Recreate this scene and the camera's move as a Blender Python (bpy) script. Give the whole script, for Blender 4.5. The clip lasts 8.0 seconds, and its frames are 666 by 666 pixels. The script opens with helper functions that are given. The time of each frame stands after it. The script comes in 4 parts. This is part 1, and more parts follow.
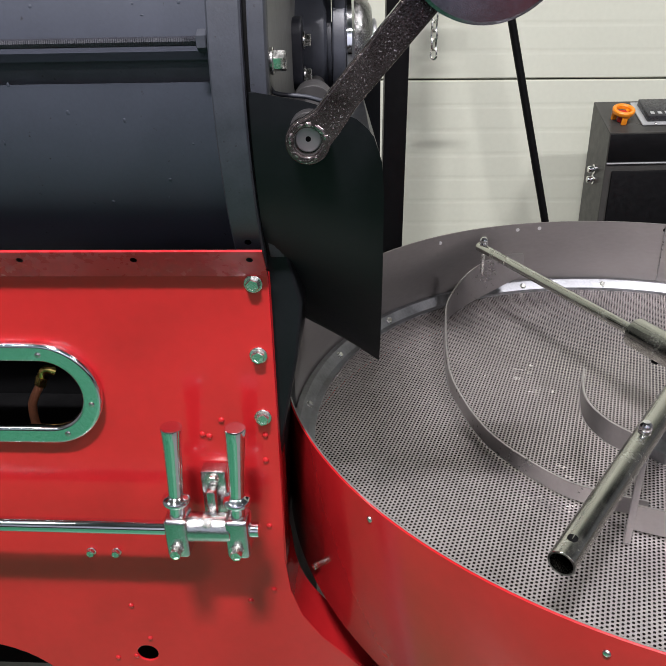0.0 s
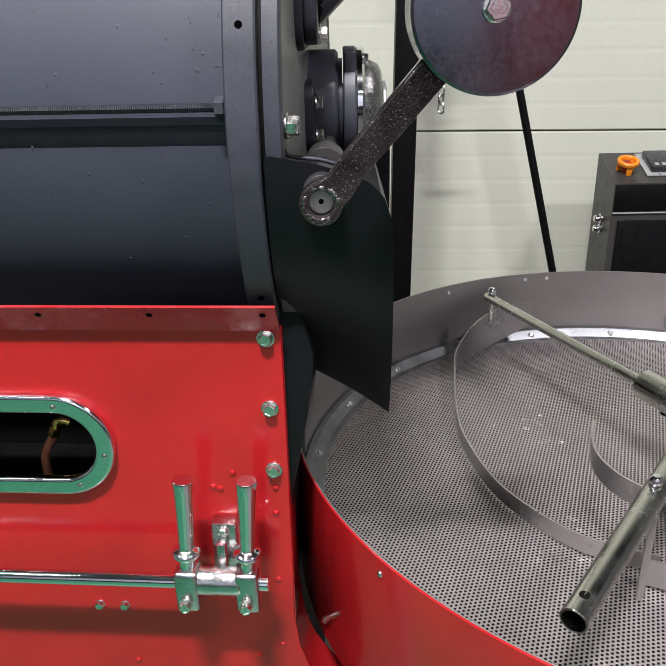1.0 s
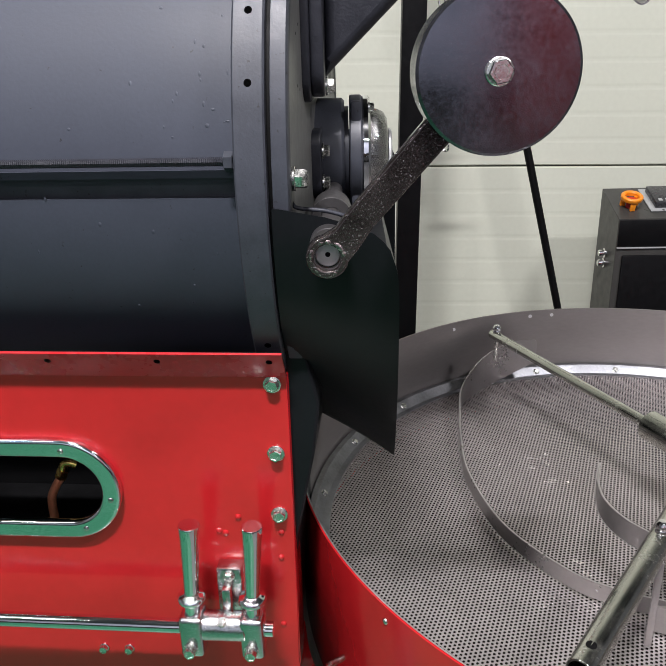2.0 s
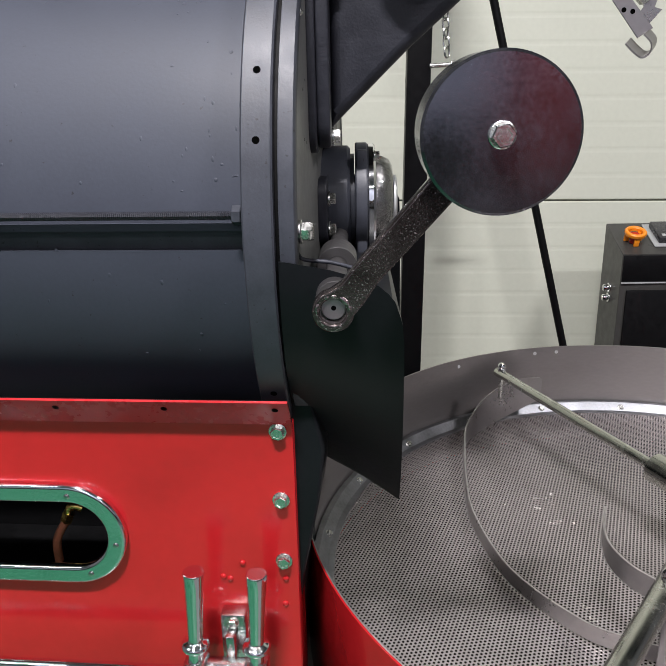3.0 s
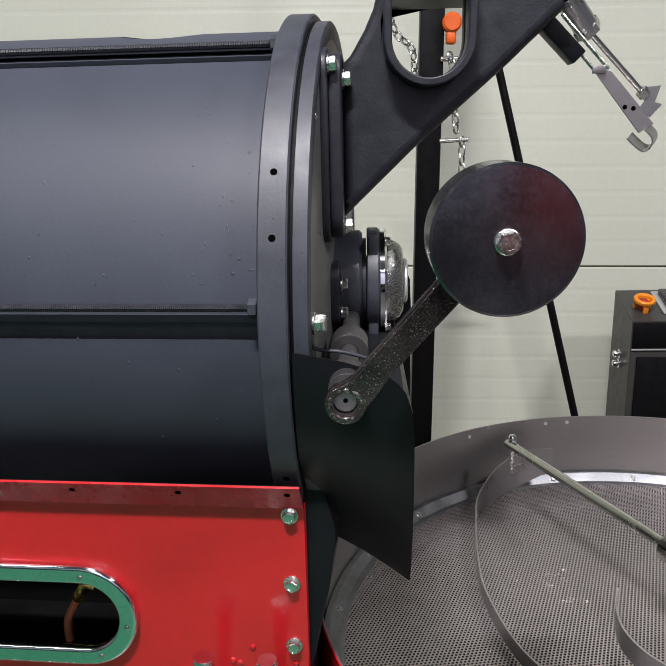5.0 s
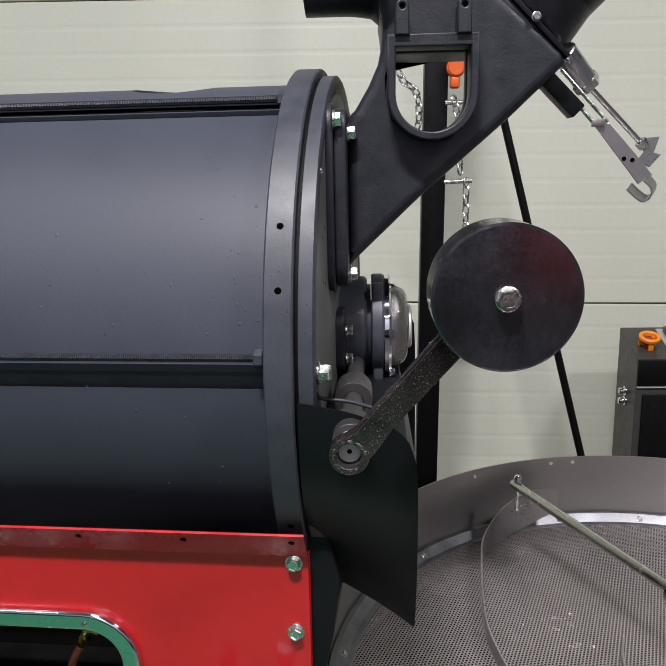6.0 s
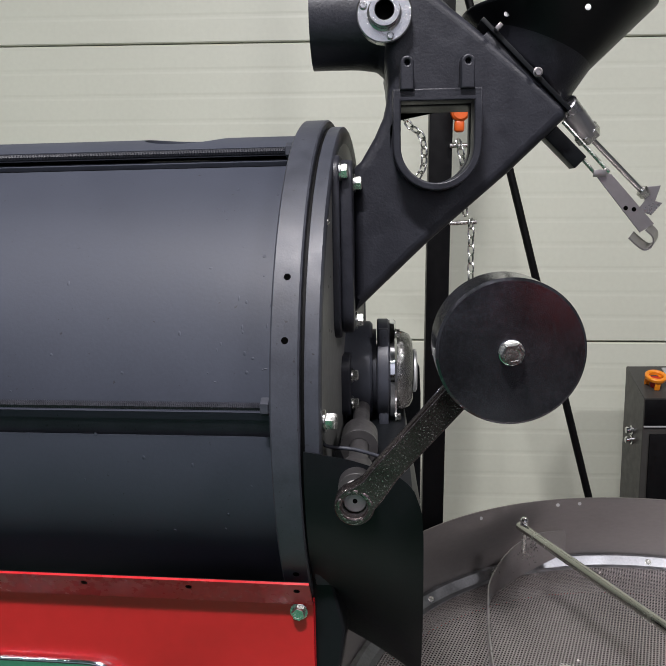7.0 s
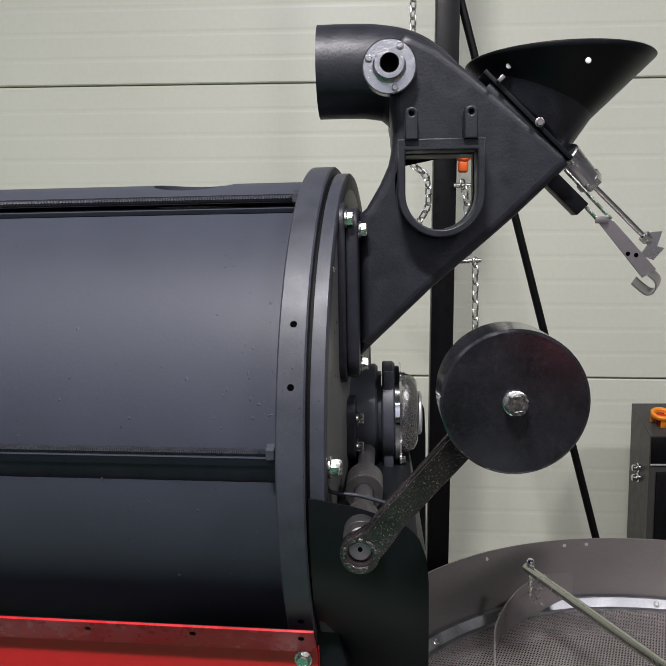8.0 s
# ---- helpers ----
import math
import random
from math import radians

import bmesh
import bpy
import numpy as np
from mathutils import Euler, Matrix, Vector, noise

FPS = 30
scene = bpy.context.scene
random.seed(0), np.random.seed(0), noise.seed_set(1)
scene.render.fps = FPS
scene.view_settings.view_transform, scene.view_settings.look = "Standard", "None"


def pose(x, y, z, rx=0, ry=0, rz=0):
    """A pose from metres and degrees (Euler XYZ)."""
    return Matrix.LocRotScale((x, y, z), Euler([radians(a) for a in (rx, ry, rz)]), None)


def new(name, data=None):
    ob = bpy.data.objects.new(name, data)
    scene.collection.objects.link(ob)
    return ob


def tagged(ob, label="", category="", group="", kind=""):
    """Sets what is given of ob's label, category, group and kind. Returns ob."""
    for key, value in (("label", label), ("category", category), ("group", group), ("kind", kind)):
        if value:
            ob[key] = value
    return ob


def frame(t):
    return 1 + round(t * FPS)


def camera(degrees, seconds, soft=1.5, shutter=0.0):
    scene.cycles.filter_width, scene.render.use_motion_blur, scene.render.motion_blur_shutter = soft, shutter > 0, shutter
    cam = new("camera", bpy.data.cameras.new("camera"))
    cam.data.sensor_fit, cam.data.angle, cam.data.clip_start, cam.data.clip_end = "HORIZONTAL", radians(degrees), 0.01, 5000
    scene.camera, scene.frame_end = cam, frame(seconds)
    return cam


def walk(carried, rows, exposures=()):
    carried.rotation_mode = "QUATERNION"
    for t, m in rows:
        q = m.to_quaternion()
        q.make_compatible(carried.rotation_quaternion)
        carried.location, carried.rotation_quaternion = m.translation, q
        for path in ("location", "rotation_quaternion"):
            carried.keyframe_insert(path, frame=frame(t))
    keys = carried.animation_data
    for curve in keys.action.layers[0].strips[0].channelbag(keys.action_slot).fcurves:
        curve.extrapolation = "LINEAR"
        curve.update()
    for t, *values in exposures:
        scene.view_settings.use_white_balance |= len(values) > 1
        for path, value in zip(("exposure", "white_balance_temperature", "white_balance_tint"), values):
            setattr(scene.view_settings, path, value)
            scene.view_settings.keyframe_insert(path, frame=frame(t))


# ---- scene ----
cam = camera(48.6, 8.0, soft=1.0)
METRES, EYE, TILT, LEAN, TURN = 0.19, 1.5, -26.5, 1.2, 0.0
ROWS = [
    (0.0, 0.0, 0.0, 0.0, 0.0, 0.0, -0.0),
    (0.5, -0.0113, -0.0346, 0.0287, 0.34, 1.98, -0.08),
    (1.0, -0.0198, -0.0728, 0.0691, 0.6, 3.33, -0.2),
    (1.5, -0.0222, -0.1001, 0.127, 0.8, 4.39, -0.29),
    (3.0, -0.0272, -0.1869, 0.3256, 1.36, 7.39, -0.63),
    (3.5, -0.0268, -0.2189, 0.3865, 1.52, 8.45, -0.76),
    (4.0, -0.0343, -0.2571, 0.4283, 1.75, 9.48, -0.87),
    (4.5, -0.0329, -0.2907, 0.4694, 1.94, 10.47, -0.99),
    (6.0, -0.0201, -0.434, 0.6127, 2.59, 13.85, -1.37),
    (6.5, -0.0044, -0.4663, 0.6598, 2.79, 15.15, -1.53),
    (7.0, -0.018, -0.5153, 0.6899, 3.0, 16.39, -1.66),
    (7.5, -0.0143, -0.5545, 0.7351, 3.15, 17.63, -1.78),
    (8.0, -0.0214, -0.5875, 0.7643, 3.3, 18.81, -1.93),
]
walk(cam, [(t, pose(0, 0, EYE, TILT, LEAN, TURN) @ pose(METRES * x, METRES * y, METRES * z, 90 + pitch, roll, yaw)) for t, x, y, z, yaw, pitch, roll in ROWS],
     exposures=[(0.0, 0.2), (1.5, 0.12), (4.5, -0.07), (8.0, -0.38)])

# ---------------------------------------------------------------- light
world = bpy.data.worlds.new("hall_air")
scene.world = world
world.use_nodes = True
world.node_tree.nodes["Background"].inputs[0].default_value = (0.8, 0.85, 0.9, 1)
world.node_tree.nodes["Background"].inputs[1].default_value = 0.01


def ceiling_or_fill_lamp(x, y, z, sx, sy, watts, col=(1.0, 0.965, 1.0)):
    d = bpy.data.lights.new("ceiling_or_fill_light", "AREA")
    d.shape, d.size, d.size_y, d.energy, d.color = "RECTANGLE", sx, sy, watts, col
    ob = new("ceiling_or_fill_light", d)
    ob.matrix_world = pose(x, y, z)
    return ob


LAMP_Z = 4.35
# first two follow the cast shadows; the other three are added fill lights
for lx, ly, sx, sy, w in ((-0.35, -0.7, 0.6, 0.12, 285), (2.5, -0.7, 0.6, 0.12, 125), (-2.6, -0.7, 1.2, 0.12, 45), (-0.15, -3.6, 1.2, 0.12, 50), (2.5, -3.6, 1.2, 0.12, 12)):
    ceiling_or_fill_lamp(lx, ly, LAMP_Z, sx, sy, w)


# ---------------------------------------------------------------- materials
def mat(name, col, rough=0.5, metal=0.0, vary=0.15, scale=8.0, fine=120.0, bump=0.02, coat=0.0, rvary=0.12, stretch=(1, 1, 1), spec=0.5, spots=None):
    m = bpy.data.materials.new(name)
    m.use_nodes = True
    nt = m.node_tree
    n, l = nt.nodes, nt.links
    b = n["Principled BSDF"]
    tc = n.new("ShaderNodeTexCoord")
    mp = n.new("ShaderNodeMapping")
    mp.inputs["Scale"].default_value = stretch
    l.new(tc.outputs["Object"], mp.inputs[0])
    big = n.new("ShaderNodeTexNoise")
    big.inputs["Scale"].default_value, big.inputs["Detail"].default_value = scale, 4
    small = n.new("ShaderNodeTexNoise")
    small.inputs["Scale"].default_value, small.inputs["Detail"].default_value = fine, 3
    l.new(mp.outputs[0], big.inputs["Vector"])
    l.new(mp.outputs[0], small.inputs["Vector"])
    mix = n.new("ShaderNodeMath")
    mix.operation = "MULTIPLY_ADD"
    mix.inputs[1].default_value = 0.35
    l.new(small.outputs["Fac"], mix.inputs[0])
    sc = n.new("ShaderNodeMath")
    sc.operation = "MULTIPLY"
    sc.inputs[1].default_value = 0.65
    l.new(big.outputs["Fac"], sc.inputs[0])
    l.new(sc.outputs[0], mix.inputs[2])
    ramp = n.new("ShaderNodeValToRGB")
    e = ramp.color_ramp.elements
    e[0].position, e[1].position = 0.3, 0.7
    e[0].color = (*[c * (1 - vary) for c in col], 1)
    e[1].color = (*[min(1, c * (1 + vary)) for c in col], 1)
    l.new(mix.outputs[0], ramp.inputs[0])
    out_col = ramp.outputs[0]
    if spots:
        vo = n.new("ShaderNodeTexNoise")
        vo.inputs["Scale"].default_value, vo.inputs["Detail"].default_value = spots[0], 5
        l.new(tc.outputs["Object"], vo.inputs["Vector"])
        r2 = n.new("ShaderNodeValToRGB")
        r2.color_ramp.elements[0].position, r2.color_ramp.elements[1].position = spots[1], spots[1] + 0.06
        l.new(vo.outputs["Fac"], r2.inputs[0])
        mx = n.new("ShaderNodeMixRGB")
        mx.inputs[2].default_value = (*spots[2], 1)
        l.new(r2.outputs[0], mx.inputs[0])
        l.new(out_col, mx.inputs[1])
        out_col = mx.outputs[0]
    l.new(out_col, b.inputs["Base Color"])
    rr = n.new("ShaderNodeMapRange")
    rr.inputs["To Min"].default_value, rr.inputs["To Max"].default_value = max(0.02, rough - rvary), min(1, rough + rvary)
    rr.inputs["From Min"].default_value, rr.inputs["From Max"].default_value = 0.3, 0.7
    l.new(mix.outputs[0], rr.inputs["Value"])
    l.new(rr.outputs[0], b.inputs["Roughness"])
    b.inputs["Metallic"].default_value = metal
    b.inputs["Specular IOR Level"].default_value = spec
    b.inputs["Coat Weight"].default_value = coat
    b.inputs["Coat Roughness"].default_value = 0.06
    if bump:
        bp = n.new("ShaderNodeBump")
        bp.inputs["Strength"].default_value, bp.inputs["Distance"].default_value = 1.0, bump * 0.02
        l.new(mix.outputs[0], bp.inputs["Height"])
        l.new(bp.outputs[0], b.inputs["Normal"])
    return m


RED = mat("red_enamel", (0.375, 0.0115, 0.0145), 0.16, vary=0.10, scale=9, fine=60, bump=0.03, coat=0.3, rvary=0.05)
RED_DULL = mat("red_enamel_worn", (0.42, 0.012, 0.016), 0.26, vary=0.2, scale=12, fine=80, bump=0.012, coat=0.15, spec=0.4)
BLACK = mat("black_satin_paint", (0.0062, 0.0070, 0.0082), 0.38, vary=0.25, scale=7, fine=160, bump=0.012, rvary=0.06, spec=0.16)
SHELL = mat("drum_black_paint", (0.034, 0.0385, 0.053), 0.58, vary=0.16, scale=6, fine=240, bump=0.014, rvary=0.07, spec=0.34, spots=(150, 0.70, (0.008, 0.008, 0.009)))
CAST = mat("black_painted_casting", (0.0150, 0.0158, 0.0212), 0.44, vary=0.25, scale=48, fine=300, bump=0.050, rvary=0.08, spec=0.35, spots=(190, 0.69, (0.006, 0.006, 0.008)))
RINGM = mat("black_painted_flat_bar", (0.033, 0.036, 0.046), 0.48, vary=0.25, scale=40, fine=380, bump=0.018, rvary=0.08, spec=0.4, spots=(160, 0.67, (0.012, 0.012, 0.014)))
PLATE = mat("dark_steel_plate", (0.17, 0.172, 0.165), 0.38, metal=0.3, vary=0.2, scale=6, fine=90, bump=0.02)
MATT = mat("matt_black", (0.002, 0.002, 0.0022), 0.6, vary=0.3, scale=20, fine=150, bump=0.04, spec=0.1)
CHROME = mat("polished_chrome", (0.80, 0.80, 0.80), 0.06, metal=1, vary=0.03, scale=30, fine=200, bump=0.01, rvary=0.03)
CAST_CHROME = mat("rough_chromed_casting", (0.58, 0.58, 0.57), 0.17, metal=1, vary=0.12, scale=170, fine=700, bump=0.040, rvary=0.10)
ZINC = mat("zinc_plated_bolt", (0.72, 0.72, 0.68), 0.24, metal=1, vary=0.1, scale=90, fine=400, bump=0.008)
GALV = mat("galvanised_ring", (0.27, 0.275, 0.29), 0.45, metal=1, vary=0.28, scale=26, fine=180, bump=0.06)
STAIN = mat("dull_stainless_sheet", (0.30, 0.28, 0.272), 0.34, metal=0.72, vary=0.10, scale=3, fine=60, bump=0.002, rvary=0.04, stretch=(1, 1, 3))
PERF = mat("perforated_steel", (0.42, 0.385, 0.378), 0.22, metal=0.70, vary=0.20, scale=6, fine=40, bump=0, rvary=0.07)
BLADE = mat("blade_steel", (0.33, 0.315, 0.31), 0.30, metal=0.85, vary=0.08, scale=14, fine=160, bump=0.003, rvary=0.05)
TUBE = mat("nickel_tube", (0.54, 0.54, 0.49), 0.20, metal=1, vary=0.08, scale=28, fine=240, bump=0.010)
LEVER = mat("burnt_black_lever", (0.070, 0.058, 0.056), 0.20, metal=0.85, vary=0.75, scale=20, fine=420, bump=0.025, coat=0.3, spots=(560, 0.61, (0.55, 0.50, 0.50)))
WEIGHT = mat("black_nickel_weight", (0.150, 0.153, 0.176), 0.16, metal=0.95, vary=0.4, scale=16, fine=260, bump=0.003, rvary=0.08, spots=(700, 0.64, (0.38, 0.37, 0.38)))
SHAFT = mat("turned_steel", (0.46, 0.45, 0.44), 0.5, metal=0.35, vary=0.06, scale=40, fine=300, bump=0.006)
COPPER = mat("copper_tube", (0.80, 0.32, 0.17), 0.4, metal=0.75, vary=0.15, scale=40, fine=200, bump=0.01)
BRASS = mat("brass_fitting", (0.75, 0.50, 0.15), 0.22, metal=1, vary=0.15, scale=60, fine=200, bump=0.02)
WALL = mat("cream_wall_panel", (0.615, 0.632, 0.53), 0.45, vary=0.055, scale=1.3, fine=60, bump=0.004, rvary=0.06)
JOINT = mat("dark_joint_gasket", (0.10, 0.10, 0.085), 0.7, vary=0.1)
OTHER_WALL = mat("hall_wall", (0.15, 0.155, 0.17), 0.7, vary=0.08, scale=1.0, fine=30, bump=0.01)
CEIL = mat("hall_ceiling", (0.13, 0.13, 0.14), 0.8, vary=0.1, scale=1.0, fine=30, bump=0.01)
# tones of the unseen south wall, picked for the gradient mirrored in the weight
SOUTH = mat("pale_blue_grey_wall", (0.46, 0.49, 0.60), 0.6, vary=0.06, scale=1.0, fine=30, bump=0.01)
REFLECT_DARK = mat("dark_for_reflection", (0.02, 0.02, 0.022), 0.6, vary=0.1, scale=1.0, fine=30, bump=0.01)
FLOOR = mat("green_epoxy_floor", (0.024, 0.135, 0.072), 0.30, vary=0.12, scale=1.2, fine=60, bump=0.01)
CAB = mat("black_textured_cabinet", (0.0032, 0.0032, 0.0036), 0.42, vary=0.2, scale=60, fine=500, bump=0.02, spec=0.15)
CONCRETE = mat("grey_concrete", (0.10, 0.10, 0.098), 0.5, vary=0.15, scale=1.5, fine=40, bump=0.02)
WELD = mat("burnt_weld", (0.36, 0.29, 0.29), 0.26, metal=1.0, vary=0.75, scale=160, fine=420, bump=0.12)
CABSIDE = mat("charcoal_cabinet_sheet", (0.040, 0.039, 0.036), 0.38, vary=0.12, scale=30, fine=400, bump=0.02, spec=0.5)
ORANGE = mat("orange_plastic", (0.80, 0.25, 0.01), 0.35, vary=0.05, scale=20, bump=0.01)
HOOK_ORANGE = mat("orange_painted_hook", (0.62, 0.10, 0.012), 0.4, vary=0.15, scale=20, bump=0.01)
REDBTN = mat("red_plastic", (0.45, 0.02, 0.02), 0.35, vary=0.05, scale=20, bump=0.01)
GREYPL = mat("grey_bezel", (0.42, 0.43, 0.43), 0.35, metal=0.3, vary=0.05, scale=20, bump=0.01)
DARKPL = mat("dark_meter", (0.03, 0.03, 0.033), 0.3, vary=0.1, scale=20, bump=0.01)
# white for discs that paint the light showing through small holes
HOLE_LIGHT = mat("light_in_hole", (0.7, 0.7, 0.7), 0.5, vary=0.02)
RUBBER = mat("grey_bushing", (0.030, 0.0285, 0.029), 0.45, vary=0.2, scale=30, bump=0.03)
ALU = mat("cylinder_aluminium", (0.55, 0.55, 0.57), 0.30, metal=1, vary=0.04, scale=20, fine=60, bump=0)

# near-black that puts the shade inside holes and below the tray floor into colour
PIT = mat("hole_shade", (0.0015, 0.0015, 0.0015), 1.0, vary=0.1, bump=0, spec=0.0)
GLASS = bpy.data.materials.new("clear_cover")
GLASS.use_nodes = True
g = GLASS.node_tree.nodes["Principled BSDF"]
g.inputs["Transmission Weight"].default_value, g.inputs["Roughness"].default_value, g.inputs["IOR"].default_value = 1.0, 0.04, 1.45


# ---------------------------------------------------------------- mesh helpers
def finish(me, smooth=35):
    if smooth:
        me.polygons.foreach_set("use_smooth", [True] * len(me.polygons))
        me.set_sharp_from_angle(angle=radians(smooth))
    return me


def to_mesh(bm, name, smooth=35):
    bmesh.ops.recalc_face_normals(bm, faces=bm.faces)
    me = bpy.data.meshes.new(name)
    bm.to_mesh(me)
    bm.free()
    return finish(me, smooth)


def thing(name, label, category, at=(0, 0, 0), group="", kind=""):
    ob = new(name)
    ob.matrix_world = pose(*at)
    ob.empty_display_size = 0.05
    return tagged(ob, label, category, group, kind)


TWIST = Matrix()
SKEW = Matrix.Translation((-0.10, 0.79, 0)) @ pose(0, 0, 0, 0, 0, -3.0) @ Matrix.Translation((0.10, -0.79, 0))


def part(name, me, material, parent, label="", m=None):
    """One mesh under a thing or a part; m places it in the world."""
    if not me.materials:
        me.materials.append(material)
    ob = new(name, me)
    ob.matrix_world = TWIST @ (m if m else Matrix())
    if parent:
        ob.parent = parent
        ob.matrix_parent_inverse = world_of(parent).inverted()
    if label:
        tagged(ob, label)
    return ob


def world_of(ob):
    m = ob.matrix_basis
    if ob.parent:
        m = world_of(ob.parent) @ ob.matrix_parent_inverse @ m
    return m


def solo(name, me, material, label, category, kind="", m=None, group=""):
    me.materials.append(material)
    ob = new(name, me)
    ob.matrix_world = m if m else Matrix()
    return tagged(ob, label, category, group, kind)


def box(x0, x1, y0, y1, z0, z1, bevel=0.0, name="box", segs=2):
    bm = bmesh.new()
    bmesh.ops.create_cube(bm, size=1)
    for v in bm.verts:
        v.co = Vector(((x0 + x1) / 2 + v.co.x * (x1 - x0), (y0 + y1) / 2 + v.co.y * (y1 - y0), (z0 + z1) / 2 + v.co.z * (z1 - z0)))
    if bevel:
        bmesh.ops.bevel(bm, geom=bm.edges[:], offset=bevel, segments=segs, affect="EDGES", profile=0.5)
    return to_mesh(bm, name)


def lathe(profile, segs=48, name="lathe", smooth=35):
    """Turns (radius, height) pairs round the local z axis."""
    bm = bmesh.new()
    rings = []
    for r, h in profile:
        if r < 1e-6:
            rings.append([bm.verts.new((0, 0, h))])
        else:
            rings.append([bm.verts.new((r * math.cos(2 * math.pi * k / segs), r * math.sin(2 * math.pi * k / segs), h)) for k in range(segs)])
    for a, b in zip(rings, rings[1:]):
        for k in range(segs):
            j = (k + 1) % segs
            if len(a) == 1 and len(b) == 1:
                continue
            if len(a) == 1:
                bm.faces.new((a[0], b[k], b[j]))
            elif len(b) == 1:
                bm.faces.new((a[k], a[j], b[0]))
            else:
                bm.faces.new((a[k], a[j], b[j], b[k]))
    return to_mesh(bm, name, smooth)


ALONG_X = pose(0, 0, 0, 0, 90, 0)
TO_CAM = pose(0, 0, 0, 90, 0, 0)


def rod(a, b, r, segs=20, bevel=0.0, name="rod"):
    a, b = Vector(a), Vector(b)
    d = (b - a).length
    c = bevel or min(r * 0.15, d * 0.2)
    me = lathe([(0, 0), (r - c, 0), (r, c), (r, d - c), (r - c, d), (0, d)], segs, name)
    me.transform(Matrix.Translation(a) @ (b - a).to_track_quat("Z", "Y").to_matrix().to_4x4())
    return me


def hollow(a, b, r, ri, segs=28, name="tube"):
    a, b = Vector(a), Vector(b)
    d = (b - a).length
    me = lathe([(ri, 0), (r - 0.0005, 0), (r, 0.0006), (r, d - 0.0006), (r - 0.0005, d), (ri, d), (ri, 0)], segs, name)
    me.transform(Matrix.Translation(a) @ (b - a).to_track_quat("Z", "Y").to_matrix().to_4x4())
    return me


def sweep(points, r, segs=12, name="sweep", closed=False):
    """A round bar along smooth points."""
    P = [Vector(p) for p in points]
    bm = bmesh.new()
    rings, n = [], len(P)
    up = None
    for i in range(n):
        t = (P[(i + 1) % n] - P[i - 1]) if closed else (P[min(i + 1, n - 1)] - P[max(i - 1, 0)])
        t.normalize()
        if up is None:
            up = t.orthogonal().normalized()
        up = (up - t * up.dot(t)).normalized()
        s = t.cross(up)
        rad = r[i] if isinstance(r, (list, tuple)) else r
        rings.append([bm.verts.new(P[i] + rad * (math.cos(2 * math.pi * k / segs) * up + math.sin(2 * math.pi * k / segs) * s)) for k in range(segs)])
    pairs = list(zip(rings, rings[1:])) + ([(rings[-1], rings[0])] if closed else [])
    for a, b in pairs:
        for k in range(segs):
            j = (k + 1) % segs
            bm.faces.new((a[k], a[j], b[j], b[k]))
    if not closed:
        bm.faces.new(rings[0][::-1])
        bm.faces.new(rings[-1])
    return to_mesh(bm, name, 50)


def spline(points, steps=8):
    """Catmull-Rom points through the given ones."""
    P = [Vector(p) for p in points]
    P = [2 * P[0] - P[1]] + P + [2 * P[-1] - P[-2]]
    out = []
    for i in range(1, len(P) - 2):
        for k in range(steps):
            t = k / steps
            a, b, c, d = P[i - 1:i + 3]
            out.append(0.5 * ((2 * b) + (c - a) * t + (2 * a - 5 * b + 4 * c - d) * t * t + (3 * b - a - 3 * c + d) * t ** 3))
    out.append(P[-2])
    return out


def plate(outline, holes, depth, bevel=0.001, res=2, name="plate"):
    """A flat plate with holes in the local xy plane, centred on z = 0."""
    cu = bpy.data.curves.new(name, "CURVE")
    cu.dimensions, cu.fill_mode = "2D", "BOTH"
    cu.extrude, cu.bevel_depth, cu.bevel_resolution, cu.offset = depth / 2 - bevel, bevel, res, -bevel
    for loop in [outline] + list(holes):
        s = cu.splines.new("POLY")
        s.points.add(len(loop) - 1)
        for p, q in zip(s.points, loop):
            p.co = (q[0], q[1], 0, 1)
        s.use_cyclic_u = True
    ob = new(name, cu)
    me = bpy.data.meshes.new_from_object(ob.evaluated_get(bpy.context.evaluated_depsgraph_get()))
    bpy.data.objects.remove(ob)
    bpy.data.curves.remove(cu)
    me.materials.clear()
    me.name = name
    return finish(me, 40)


def front(me, y0, y1):
    """Stands a plate drawn in x, z upright between y0 and y1."""
    me.transform(Matrix.Translation((0, (y0 + y1) / 2, 0)) @ TO_CAM)
    return me


def side(me, x0, x1):
    """Stands a plate drawn in y, z upright across x0 to x1."""
    me.transform(Matrix(((0, 0, 1, (x0 + x1) / 2), (1, 0, 0, 0), (0, 1, 0, 0), (0, 0, 0, 1))))
    return me


def circle(cx, cy, r, n=40, a0=0, a1=360):
    k = n if a1 - a0 >= 360 else n - 1
    return [(cx + r * math.cos(radians(a0 + (a1 - a0) * i / k)), cy + r * math.sin(radians(a0 + (a1 - a0) * i / k))) for i in range(n)]


def stadium(x0, x1, z, r, n=20):
    return circle(x1, z, r, n, -90, 90) + circle(x0, z, r, n, 90, 270)


def rounded(x0, x1, y0, y1, r, n=6):
    return circle(x1 - r, y1 - r, r, n, 0, 90) + circle(x0 + r, y1 - r, r, n, 90, 180) + circle(x0 + r, y0 + r, r, n, 180, 270) + circle(x1 - r, y0 + r, r, n, 270, 360.0 - 1e-6)


